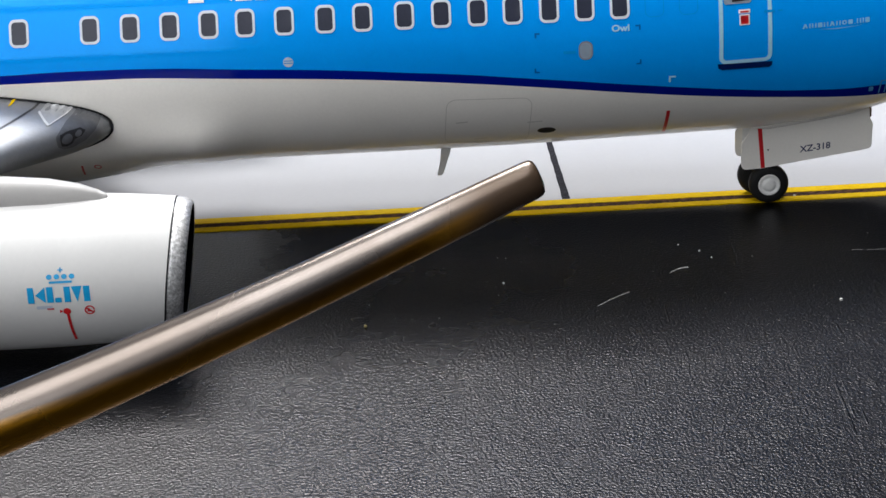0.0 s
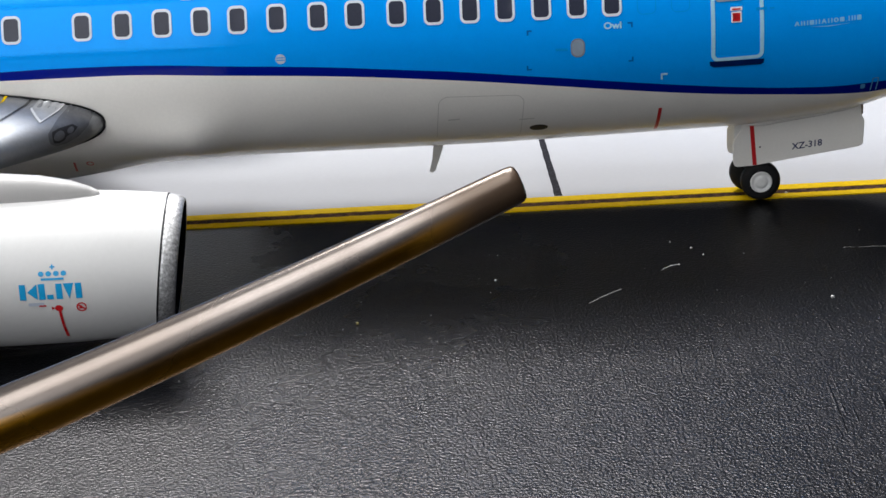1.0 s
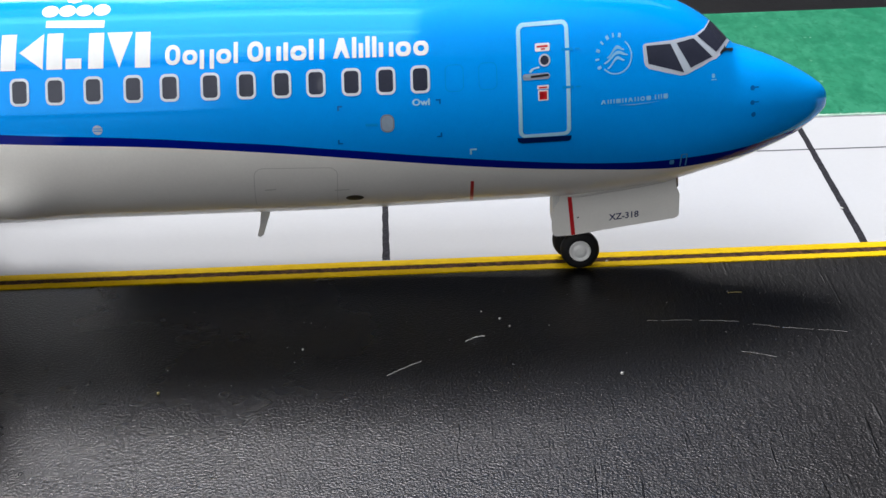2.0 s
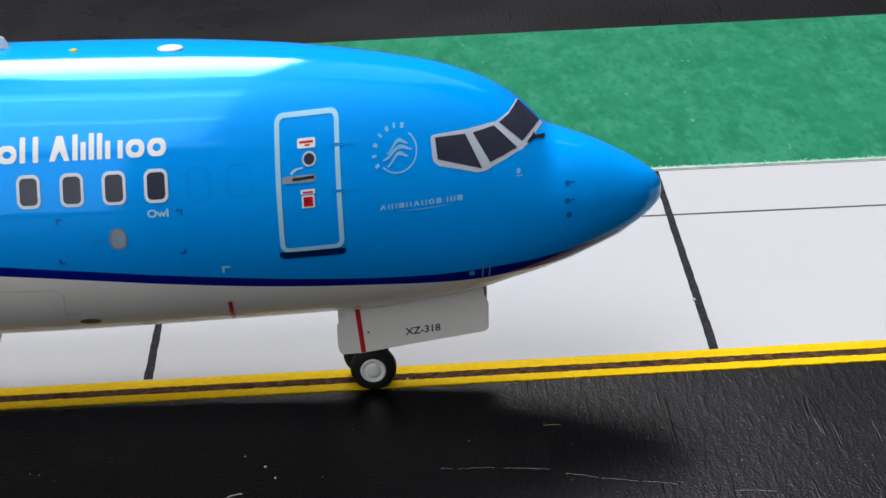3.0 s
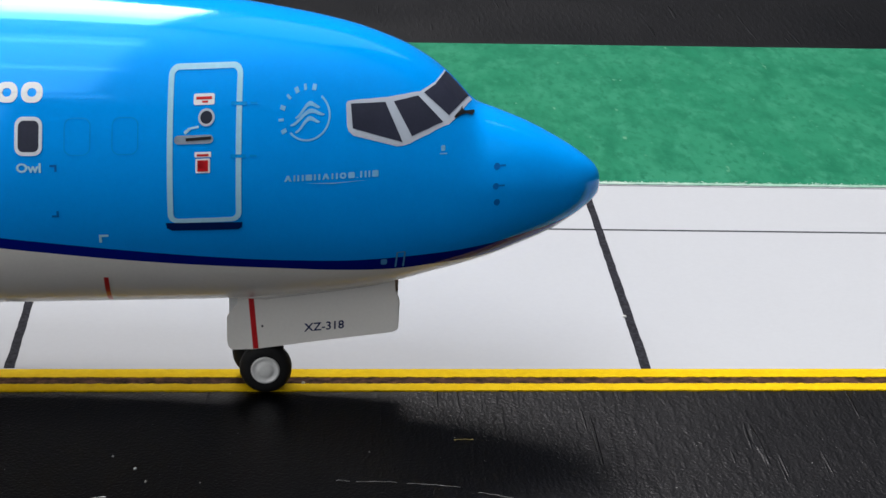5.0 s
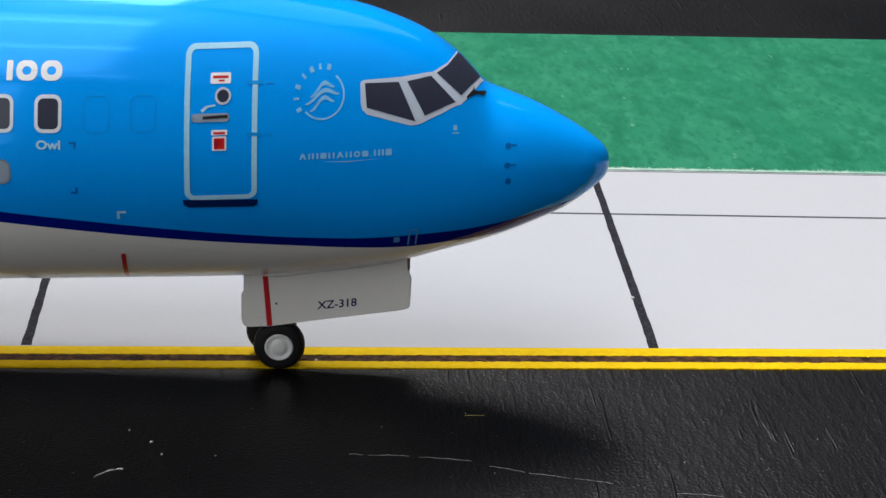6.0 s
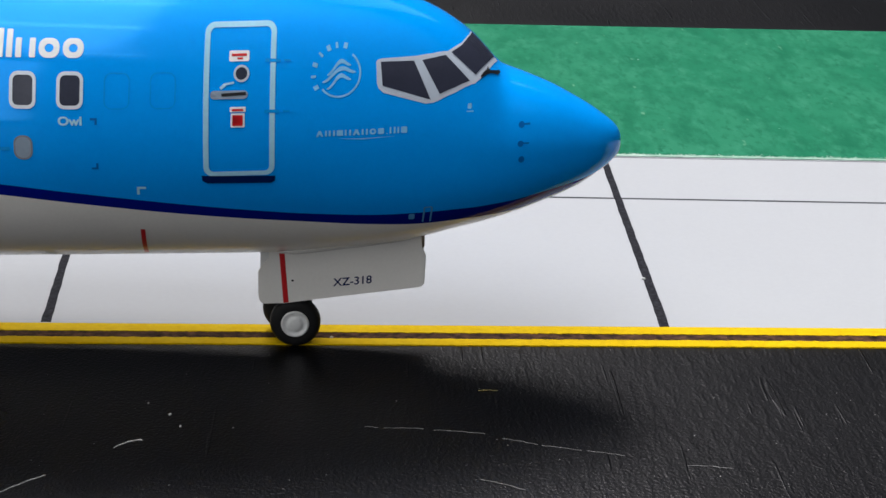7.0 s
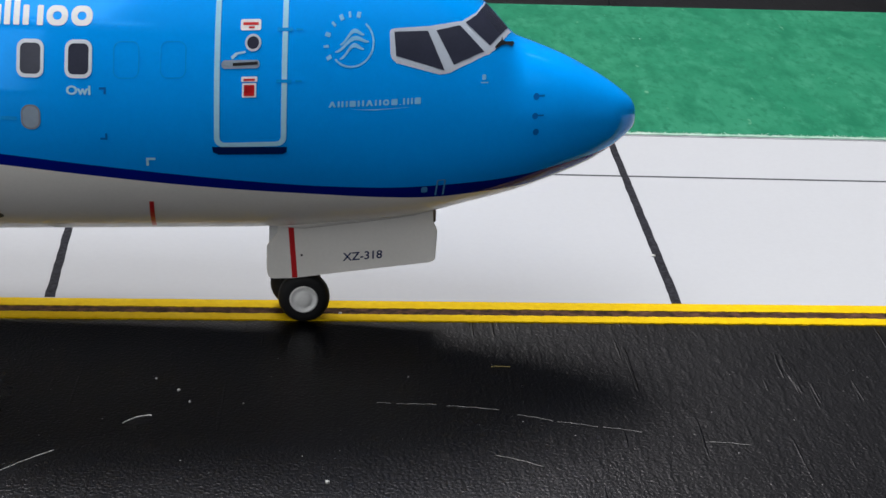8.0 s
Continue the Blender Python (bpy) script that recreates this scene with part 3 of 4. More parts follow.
for wx in (-3.627, -3.142):
    frame_decal("blanked_window", [(rounded(wx, 3.562, 0.27, 0.37, 0.08), rounded(wx, 3.562, 0.25, 0.35, 0.07))], BLANK, 0.004, plane, "faint outline of a plugged window")

# forward door
door = frame_decal("door", [(rounded(-2.33, 3.418, 0.765, 1.59, 0.10, 0.0, 0.0, 5, 14), rounded(-2.33, 3.418, 0.65, 1.485, 0.055, 0.0, 0.0, 5, 14))], FAINT, 0.009, plane, "entry door drawn with a pale rounded outline")
decal("door_sill", [[(-2.735, 2.63), (-1.94, 2.61), (-1.945, 2.55), (-1.985, 2.525), (-2.67, 2.535), (-2.725, 2.565)]], SILL, 0.012, door, "dark sill under the door")
decal("sign", [rounded(-2.34, 3.893, 0.215, 0.105, 0.02)], PRINT, 0.010, door, "small white notice")
decal("sign_line", [bar(-2.42, 3.905, -2.26, 3.905, 0.025), bar(-2.36, 3.87, -2.30, 3.87, 0.018)], RED, 0.014, door)
frame_decal("porthole_rim", [(disc(-2.312, 3.723, 0.085, 0.085), disc(-2.312, 3.723, 0.062, 0.062))], SILVERP, 0.012, door)
decal("porthole", [disc(-2.312, 3.723, 0.066, 0.066)], GLASS, 0.009, door, "small round dark window")
decal("handle_recess", [rounded(-2.44, 3.512, 0.40, 0.085, 0.04)], HATCH, 0.010, door, "grey handle recess")
decal("handle", [bar(-2.52, 3.513, -2.26, 3.525, 0.030)], BLACK, 0.016, door)
decal("handle_arrow", [bar(-2.535, 3.575, -2.48, 3.62, 0.032), bar(-2.48, 3.62, -2.39, 3.635, 0.022)], FAINT, 0.010, door)
decal("placard", [rounded(-2.345, 3.36, 0.17, 0.055, 0.01), rounded(-2.345, 3.245, 0.15, 0.15, 0.012)], PRINT, 0.010, door)
decal("placard_print", [rounded(-2.345, 3.355, 0.12, 0.022, 0.005), rounded(-2.345, 3.245, 0.11, 0.115, 0.008)], RED, 0.014, door)
for hz in (3.845, 3.335):
    decal("hinge_mark", [bar(-2.06, hz, -1.90, hz - 0.006, 0.035), bar(-1.86, hz - 0.004, -1.79, hz - 0.008, 0.02)], BLANK, 0.012, door)

# flight deck windows
def skin_point(x, p, lift):
    """A point lifted off the near skin at the angle p over the widest line."""
    w, zw, top, low = shape(x)
    b = top - zw if p > 0 else zw - low
    n = Vector((0, -math.cos(p) / max(w, 1e-3), math.sin(p) / max(b, 1e-3))).normalized()
    return Vector((x, -w * math.cos(p), zw + b * math.sin(p))) + n * lift


def skin_outline(name, outline, mat, lift, parent, label=""):
    """A piece of skin within an outline of (x, angle over the widest line)."""
    bm = bmesh.new()
    fill(bm, outline)
    slice_up(bm, 0.05)
    for v in bm.verts:
        v.co = skin_point(v.co.x, min(v.co.z, math.pi / 2), lift)
    return part(name, bm, mat, parent, label)


SURROUND = [(-.856, .667), (-.84, .686), (-.80, .698), (-.604, .736), (-.407, .783), (-.231, .848), (-.053, .935), (.031, 1.031), (.115, 1.147), (.159, 1.257), (.205, 1.40), (.235, 1.555), (.56, 1.555), (.525, 1.40), (.476, 1.208), (.386, .934), (.323, .823), (.262, .733), (.045, .563), (-.169, .442), (-.222, .423), (-.301, .407), (-.538, .426), (-.774, .447), (-.828, .475), (-.845, .509), (-.85, .587)]
PANES = (
    [(-.806, .671), (-.622, .699), (-.436, .734), (-.341, .589), (-.245, .445), (-.514, .47), (-.781, .496), (-.794, .582)],
    [(-.344, .756), (-.21, .811), (-.076, .88), (.063, .804), (.202, .728), (.028, .602), (-.143, .505), (-.244, .63)],
    [(.266, .833), (.126, .882), (-.013, .939), (.049, 1.013), (.113, 1.105), (.152, 1.194), (.193, 1.305), (.221, 1.398), (.252, 1.55), (.52, 1.55), (.499, 1.449), (.447, 1.25), (.40, 1.115), (.354, 1.004), (.309, .91)],
)
cockpit = skin_outline("windscreen", SURROUND[::-1], SILVERP, 0.005, plane, "silver-grey windscreen surround")
for pts in PANES:
    skin_outline("windscreen_pane", pts[::-1], GLASS, 0.011, cockpit, "dark smoked windscreen pane")
skin_outline("wiper", [(.325, .855), (.338, .848), (.405, .955), (.45, 1.02), (.54, 1.13), (.575, 1.24), (.563, 1.27), (.52, 1.18), (.46, 1.08), (.43, 1.06), (.42, 1.11), (.40, 1.02)], BLACK, 0.016, cockpit, "black wiper arm")

# large white title, as plain block shapes
TITLE = [
    [(-10.20, 3.865), (-9.98, 3.865), (-9.98, 4.315), (-10.20, 4.315)],
    [(-9.93, 4.09), (-9.58, 3.865), (-9.58, 4.315)],
    [(-9.53, 3.865), (-9.30, 3.865), (-9.30, 4.315), (-9.53, 4.315)],
    [(-9.25, 3.865), (-9.02, 3.865), (-9.02, 4.00), (-9.25, 4.00)],
    [(-8.92, 3.86), (-8.70, 3.86), (-8.70, 4.305), (-8.92, 4.305)],
    [(-8.655, 4.305), (-8.47, 3.86), (-8.285, 4.305)],
    [(-8.24, 3.855), (-8.02, 3.855), (-8.02, 4.30), (-8.24, 4.30)],
]
for pts in TITLE:
    decal("title_block", [pts], PRINT, 0.007, plane)
decal("crown_emblem", [[(-9.57, 4.385), (-8.71, 4.365), (-8.71, 4.45), (-9.57, 4.465)]] + [disc(cx, 4.565, 0.125, 0.062) for cx in (-9.53, -9.28, -9.03, -8.77)] + [rounded(-9.20, 4.672, 0.20, 0.03, 0.008), rounded(-9.20, 4.675, 0.07, 0.055, 0.008)], PRINT, 0.007, plane, "white emblem of four discs over a bar")


def word_blocks(name, x0, x1, base, marks, label, mat=PRINT, xh=0.185, lift=0.007, gap=0.16):
    """A row of plain shapes: b block, o ring, i bar, p pair of bars, w wedge; the numbers give the height over and under the row."""
    units = {"b": 1.0, "o": 1.05, "i": 0.30, "p": 1.0, "w": 1.15}
    total = sum(units[k] for k, *_ in marks) + gap * (len(marks) - 1)
    u = (x1 - x0) / total
    x = x0
    bm = bmesh.new()
    for kind, up, down in marks:
        w = units[kind] * u
        h = xh * (1 + up + down)
        cz = base + xh * (1 + up - down) / 2
        cx, t = x + w / 2, 0.30 * u
        if kind == "o":
            r = min(w, h) * 0.45
            band(bm, rounded(cx, cz, w, h, r), rounded(cx, cz, w - 2 * t, h - 1.7 * t, r * 0.5))
        elif kind == "p":
            for side in (-1, 1):
                fill(bm, rounded(cx + side * (w - t) / 2, cz, t, h, t * 0.2))
        elif kind == "w":
            fill(bm, [(cx - w / 2, cz - h / 2), (cx - 0.6 * t, cz + h / 2), (cx + 0.6 * t, cz + h / 2), (cx + w / 2, cz - h / 2), (cx + w / 2 - t, cz - h / 2), (cx, cz - h * 0.08), (cx - w / 2 + t, cz - h / 2)])
        else:
            fill(bm, rounded(cx, cz, w, h, min(w, h) * 0.16))
        x += w + gap * u
    bm.normal_update()
    bmesh.ops.triangulate(bm, faces=[f for f in bm.faces if len(f.verts) > 4])
    slice_up(bm)
    lay_on_skin(bm, lift)
    return part(name, bm, mat, plane, label)


word_blocks("title_word", -7.80, -6.745, 3.875, (("o", .38, 0), ("o", 0, 0), ("p", 0, .35), ("o", 0, 0), ("i", .45, 0)), "white plain shapes in a row")
word_blocks("title_word", -6.607, -5.495, 3.885, (("o", .38, 0), ("p", 0, 0), ("i", .25, 0), ("o", 0, 0), ("p", .42, 0)), "white plain shapes in a row")
word_blocks("title_word", -5.367, -3.985, 3.890, (("w", .38, 0), ("i", .42, 0), ("i", 0, 0), ("i", .45, 0), ("i", .42, 0), ("p", 0, 0), ("o", 0, 0), ("o", 0, 0)), "white plain shapes in a row")
tagged(word_blocks("alliance_line", -1.50, -0.50, 3.035, (("w", 0, 0), ("i", 0, 0), ("p", 0, 0), ("b", 0, 0), ("p", 0, 0), ("w", 0, 0), ("p", 0, 0), ("o", 0, 0), ("b", 0, 0), ("i", -.9, 0), ("p", .1, 0), ("i", .1, 0), ("b", .1, 0)), "small pale row of plain shapes", SOFT, 0.064, 0.006, 0.3), kind="stuff")
decal("alliance_underline", [[(-1.28, 3.005), (-1.0, 2.985), (-0.60, 3.005), (-1.0, 2.997)]], SOFT, 0.006, plane)

# round emblem: open ring, three slanted waves, ring of small marks
def arc_band(cx, cz, r0, r1, a0, a1, n=24):
    out = [(cx + r1 * math.cos(radians(a0 + (a1 - a0) * k / n)), cz + r1 * math.sin(radians(a0 + (a1 - a0) * k / n))) for k in range(n + 1)]
    inn = [(cx + r0 * math.cos(radians(a0 + (a1 - a0) * k / n)), cz + r0 * math.sin(radians(a0 + (a1 - a0) * k / n))) for k in range(n + 1)]
    return out + inn[::-1]


EX, EZ = -1.262, 3.685
emblem = [arc_band(EX, EZ, 0.235 - 0.013, 0.235 + 0.007, -140, 52)]
for ox, oz, ln in ((0.0, 0.075, 0.26), (0.0, 0.005, 0.36), (0.0, -0.065, 0.26)):
    up, low = [], []
    for j in range(17):
        t = j / 16
        x = EX + ox + (t - 0.5) * ln
        z = EZ + oz + 0.04 * math.sin((t - 0.3) * 2 * math.pi) + 0.09 * (t - 0.5)
        half = 0.005 + 0.017 * math.sin(math.pi * t) ** 0.6
        up.append((x, z + half))
        low.append((x, z - half))
    emblem.append(up + low[::-1])
for k, a in enumerate((208, 184, 160, 136, 115, 96, 76)):
    c, s = math.cos(radians(a)), math.sin(radians(a))
    emblem.append(bar(EX + 0.25 * c, EZ + 0.25 * s, EX + 0.305 * c, EZ + 0.305 * s, 0.026 if k % 2 else 0.042))
decal("round_emblem", emblem, SOFT, 0.006, plane, "pale round emblem with wavy ribbon shapes")


def lettering(name, text, height, place, tilt, mat, parent, label, wide=1.0, bold=0.02):
    """Built-in font letters as a thin mesh: place maps flat (x, z) to a point on the surface."""
    curve = bpy.data.curves.new(name, "FONT")
    curve.body, curve.size, curve.resolution_u, curve.offset = text, height / 0.69, 3, height * bold
    tmp = new(name + "_outline", curve)
    me = bpy.data.meshes.new_from_object(tmp.evaluated_get(bpy.context.evaluated_depsgraph_get()))
    bpy.data.objects.remove(tmp)
    bm = bmesh.new()
    bm.from_mesh(me)
    bpy.data.meshes.remove(me)
    for v in bm.verts:
        v.co = place(v.co.x * wide, v.co.y + tilt * v.co.x * wide)
    return part(name, bm, mat, parent, label)


lettering("name_lettering", "Owl", 0.088, lambda x, z: Vector((-4.245 + x, -(skin_y(-4.245 + x, 3.215 + z) + 0.008), 3.215 + z)), 0.0, FAINT, plane, "small pale painted name", 1.15, 0.05)


def corner_mark(x, z, sx, sz, mat, size=0.06, wide=0.022):
    decal("corner_mark", [bar(x, z, x + sx * size, z, wide), bar(x, z - sz * wide / 2, x, z + sz * size, wide)], mat, 0.007, plane)


corner_mark(-5.32, 3.235, 1, -1, DARKBLUE)
corner_mark(-5.335, 2.675, 1, 1, DARKBLUE)
corner_mark(-3.845, 3.278, -1, -1, DARKBLUE)
corner_mark(-3.84, 2.73, -1, 1, DARKBLUE)
corner_mark(-3.42, 2.49, 1, -1, FAINT, 0.085, 0.028)
frame_decal("hatch_rim", [(rounded(-4.615, 2.965, 0.20, 0.27, 0.09), rounded(-4.615, 2.965, 0.165, 0.235, 0.075))], GREYP, 0.008, plane)
decal("oval_hatch", [rounded(-4.615, 2.965, 0.17, 0.24, 0.075)], HATCH, 0.005, plane, "grey rounded hatch print")
decal("hatch_arrow", [bar(-4.93, 2.95, -4.76, 2.948, 0.04)], BLANK, 0.005, plane)
decal("round_mark", [disc(-8.831, 3.0, 0.072, 0.072)], SILVERP, 0.005, plane)
decal("round_mark_lines", [bar(-8.89, 3.02, -8.77, 3.02, 0.012), bar(-8.89, 2.985, -8.77, 2.985, 0.012)], BLANK, 0.009, plane)
frame_decal("cargo_hatch_outline", [(rounded(-6.04, 1.86, 1.24, 0.86, 0.14, 0.09, -0.02, 5, 10), rounded(-6.04, 1.86, 1.22, 0.84, 0.13, 0.09, -0.02, 5, 10))], SEAM, 0.004, plane, "fine hatch outline on the belly")
for hx, hz, hw in ((-6.42, 1.88, .17), (-5.36, 1.83, .22), (-6.15, 1.52, .2)):
    decal("hatch_mark", [bar(hx - hw / 2, hz, hx + hw / 2, hz + 0.01, 0.02)], SEAM, 0.004, plane)
decal("drain_mark", [disc(-5.186, 1.645, 0.135, 0.062)], BLACK, 0.006, plane, "dark oval print on the belly")
decal("red_line", [bar(-3.415, 1.905, -3.442, 1.42, 0.05)], RED, 0.006, plane, "short red line on the belly")
for px, pz in ((0.807, 3.023), (0.797, 2.821)):
    decal("probe_print", [disc(px, pz, 0.034, 0.034), bar(px, pz + 0.005, px + 0.10, pz, 0.018)], DARKBLUE, 0.006, plane)
decal("probe_print", [disc(.814, 2.638, 0.034, 0.038)], DARKBLUE, 0.006, plane)
decal("nose_mark", [rounded(.20, 3.275, 0.045, 0.055, 0.012), bar(.165, 3.222, .245, 3.218, 0.012)], SOFT, 0.006, plane)
decal("nose_print", [rounded(-.42, 1.99, 0.07, 0.08, 0.02), bar(-.29, 1.90, -.275, 2.11, 0.02), bar(-.205, 1.90, -.19, 2.11, 0.02), bar(-.28, 2.11, -.19, 2.115, 0.016)], NOSEPRINT, 0.006, plane)


# aerials on the roof and under the belly
def roof_dome(x, y, rx, ry, h, mat, label):
    bm = bmesh.new()
    bmesh.ops.create_uvsphere(bm, u_segments=28, v_segments=12, radius=1.0)
    base = crown((NOSE - x) ** 0.5) - (1.84 - (1.84 ** 2 - y * y) ** 0.5)
    tilt = Matrix.Rotation(-y / 1.85, 4, "X")
    bm.transform(Matrix.Translation((x, y, base)) @ tilt @ Matrix.Diagonal((rx, ry, h, 1)))
    part("roof_aerial", bm, mat, plane, label)


roof_dome(-4.03, -0.14, 0.165, 0.11, 0.035, WHITE, "low white oval aerial fairing")
roof_dome(-5.22, -0.16, 0.055, 0.05, 0.02, YELLOW, "small amber beacon")
roof_dome(-7.60, -0.14, 0.07, 0.05, 0.025, WHITE, "small white aerial")
roof_dome(-8.95, -0.14, 0.06, 0.05, 0.025, WHITE, "small white aerial")


def blade(name, pts, y0, y1, mat, label):
    bm = bmesh.new()
    a = [bm.verts.new((x, y0, z)) for x, z in pts]
    b = [bm.verts.new((x, y1, z)) for x, z in pts]
    bm.faces.new(a)
    bm.faces.new(b[::-1])
    for k in range(len(pts)):
        bm.faces.new((a[k], b[k], b[(k + 1) % len(pts)], a[(k + 1) % len(pts)]))
    bmesh.ops.bevel(bm, geom=bm.edges[:], offset=min(0.018, abs(y1 - y0) * 0.3), segments=2, affect="EDGES")
    return part(name, bm, mat, plane, label, False)


blade("belly_aerial", [(-6.76, 1.20), (-6.58, 1.20), (-6.645, 0.96), (-6.775, 0.60), (-6.865, 0.595), (-6.81, 0.80)], -0.03, 0.03, HUB, "pale grey swept blade aerial under the belly")
blade("roof_blade", [(-6.20, 4.80), (-6.02, 4.80), (-6.10, 4.98), (-6.16, 4.98)], -0.02, 0.02, WHITE, "small white blade aerial")
blade("drain_mast", [(-4.95, 1.20), (-4.80, 1.20), (-4.84, 1.12), (-4.93, 1.11)], -0.02, 0.02, BELLY, "tiny drain mast")

# ---- nose gear ----


bm = bmesh.new()
lathe([(0.27, 0.06), (0.30, 0.075), (0.62, 0.075), (0.64, 0.10), (1.45, 0.10)], (-1.75, 0, 0), "z", 20, bm)
lathe([(-0.30, 0.05), (0.30, 0.05)], (-1.75, 0, 0.305), "y", 16, bm)
gear = part("nose_gear_strut", bm, HUB, plane, "grey nose gear strut and axle")
box_bm = bmesh.new()
box(box_bm, -2.05, -0.40, -0.30, 0.30, 1.22, 1.50, 0.03)
part("gear_bay", box_bm, BELLY, plane)

DOOR_EDGE = [(-2.07, 1.34), (-2.07, 1.15), (-2.205, 1.0), (-2.205, 0.69), (-2.185, 0.60), (-2.14, 0.575), (-1.90, 0.59), (-0.28, 0.825), (-0.225, 0.86), (-0.213, 1.235), (-0.275, 1.325), (-0.275, 1.62), (-0.8, 1.58), (-1.5, 1.46)]
near_door = blade("gear_door", DOOR_EDGE, -0.36, -0.32, BELLY, "pale nose gear door with a red line and lettering")
blade("bay_plate", [(-2.18, 1.34), (-2.18, 0.96), (-2.02, 0.96), (-2.02, 1.34)], -0.315, -0.29, HUB, "grey plate behind the corner of the gear door")
blade("gear_door", [(-2.17, 1.34), (-2.165, 1.02)] + DOOR_EDGE[2:], 0.32, 0.36, BELLY, "pale nose gear door")
# rounded shoulder where the door meets the belly
verts, faces = [], []
for i in range(33):
    x = -1.98 + 1.71 * i / 32
    w, zw, top, low = shape(x)
    z = zw - (zw - low) * (1 - (0.37 / w) ** 2) ** 0.5
    r = 0.045 * min(1.0, 0.35 + i / 6, 0.35 + (32 - i) / 6)
    verts += [(x, -0.37 - r * math.cos(a), z - 0.02 + r * math.sin(a)) for a in (2.1, 1.4, 0.7, 0.0, -0.7, -1.4, -2.1)]
for i in range(32):
    faces += [(7 * i + k, 7 * i + k + 1, 7 * i + k + 8, 7 * i + k + 7) for k in range(6)]
mesh_object("door_shoulder", verts, faces, [BELLY], None, True, near_door, "rounded shoulder along the door's upper edge")
bm = bmesh.new()
fill(bm, bar(-1.932, 1.34, -1.872, 0.60, 0.062))
for v in bm.verts:
    v.co.y = -0.364
part("door_line", bm, RED, near_door, "red line")
bm = bmesh.new()
fill(bm, disc(-1.795, 0.885, 0.014, 0.014, 10))
for v in bm.verts:
    v.co.y = -0.364
part("door_pin", bm, BLACK, near_door)
bm = bmesh.new()
box(bm, -0.30, -0.235, -0.35, -0.29, 1.325, 1.60, 0.012)
part("door_hinge", bm, HINGE, near_door, "brownish hinge block at the front of the door")
lettering("door_lettering", "XZ-318", 0.098, lambda x, z: Vector((-1.31 + x, -0.3635, 0.822 + z)), 0.11, SILL, near_door, "small dark lettering", 1.02)


def nose_wheel(side):
    y0, wx = side * 0.225, -1.82 - side * 0.055
    w = 0.10
    prof = [(-w, 0.16), (-w * 1.02, 0.22), (-w * 0.9, 0.272), (-w * 0.55, 0.300), (-w * 0.3, 0.306), (-w * 0.22, 0.300), (-w * 0.14, 0.306), (w * 0.14, 0.306), (w * 0.22, 0.300), (w * 0.3, 0.306), (w * 0.55, 0.300), (w * 0.9, 0.272), (w * 1.02, 0.22), (w, 0.16)]
    tyre = part("nose_wheel", lathe(prof, (wx, y0, 0.306), "y", 40), RUBBER, plane, "black rubber nose wheel tyre")
    d = side * w
    rim = [(0.0, 0.170), (d * 1.0, 0.170), (d * 1.14, 0.163), (d * 1.16, 0.150), (d * 1.10, 0.138), (d * 1.03, 0.128), (d * 1.01, 0.110), (d * 1.03, 0.098), (d * 1.10, 0.090), (d * 1.22, 0.078), (d * 1.28, 0.055), (d * 1.29, 0.001)]
    part("rim", lathe(rim, (wx, y0, 0.306), "y", 36), HUB, tyre, "grey dished wheel hub")


nose_wheel(-1)
nose_wheel(1)


def main_wheel(y0):
    w = 0.17
    prof = [(-w, 0.25), (-w, 0.40), (-w * 0.8, 0.49), (0, 0.51), (w * 0.8, 0.49), (w, 0.40), (w, 0.25)]
    tyre = part("main_wheel", lathe(prof, (-17.4, y0, 0.51), "y", 36), RUBBER, plane, "black rubber main wheel tyre")
    part("rim", lathe([(-w * 0.8, 0.26), (-w * 0.8, 0.01)], (-17.4, y0, 0.51), "y", 24, lathe([(w * 0.8, 0.26), (w * 0.8, 0.01)], (-17.4, y0, 0.51), "y", 24)), HUB, tyre)


for sgn in (-1, 1):
    for off in (2.45, 3.25):
        main_wheel(sgn * off)
    bm = lathe([(0.45, 0.10), (2.1, 0.13)], (-17.4, sgn * 2.85, 0), "z", 16)
    lathe([(-0.45, 0.08), (0.45, 0.08)], (-17.4, sgn * 2.85, 0.51), "y", 12, bm)
    part("main_gear_strut", bm, HUB, plane, "grey main gear strut")

# ---- engine, wing, belly ----
EY, EZC = 4.85, 1.12
nacelle_r = smooth_curve([(0.0, 0.905), (0.5, 0.955), (1.2, 0.995), (2.2, 1.01), (3.2, 0.97), (4.2, 0.86), (4.8, 0.74)])


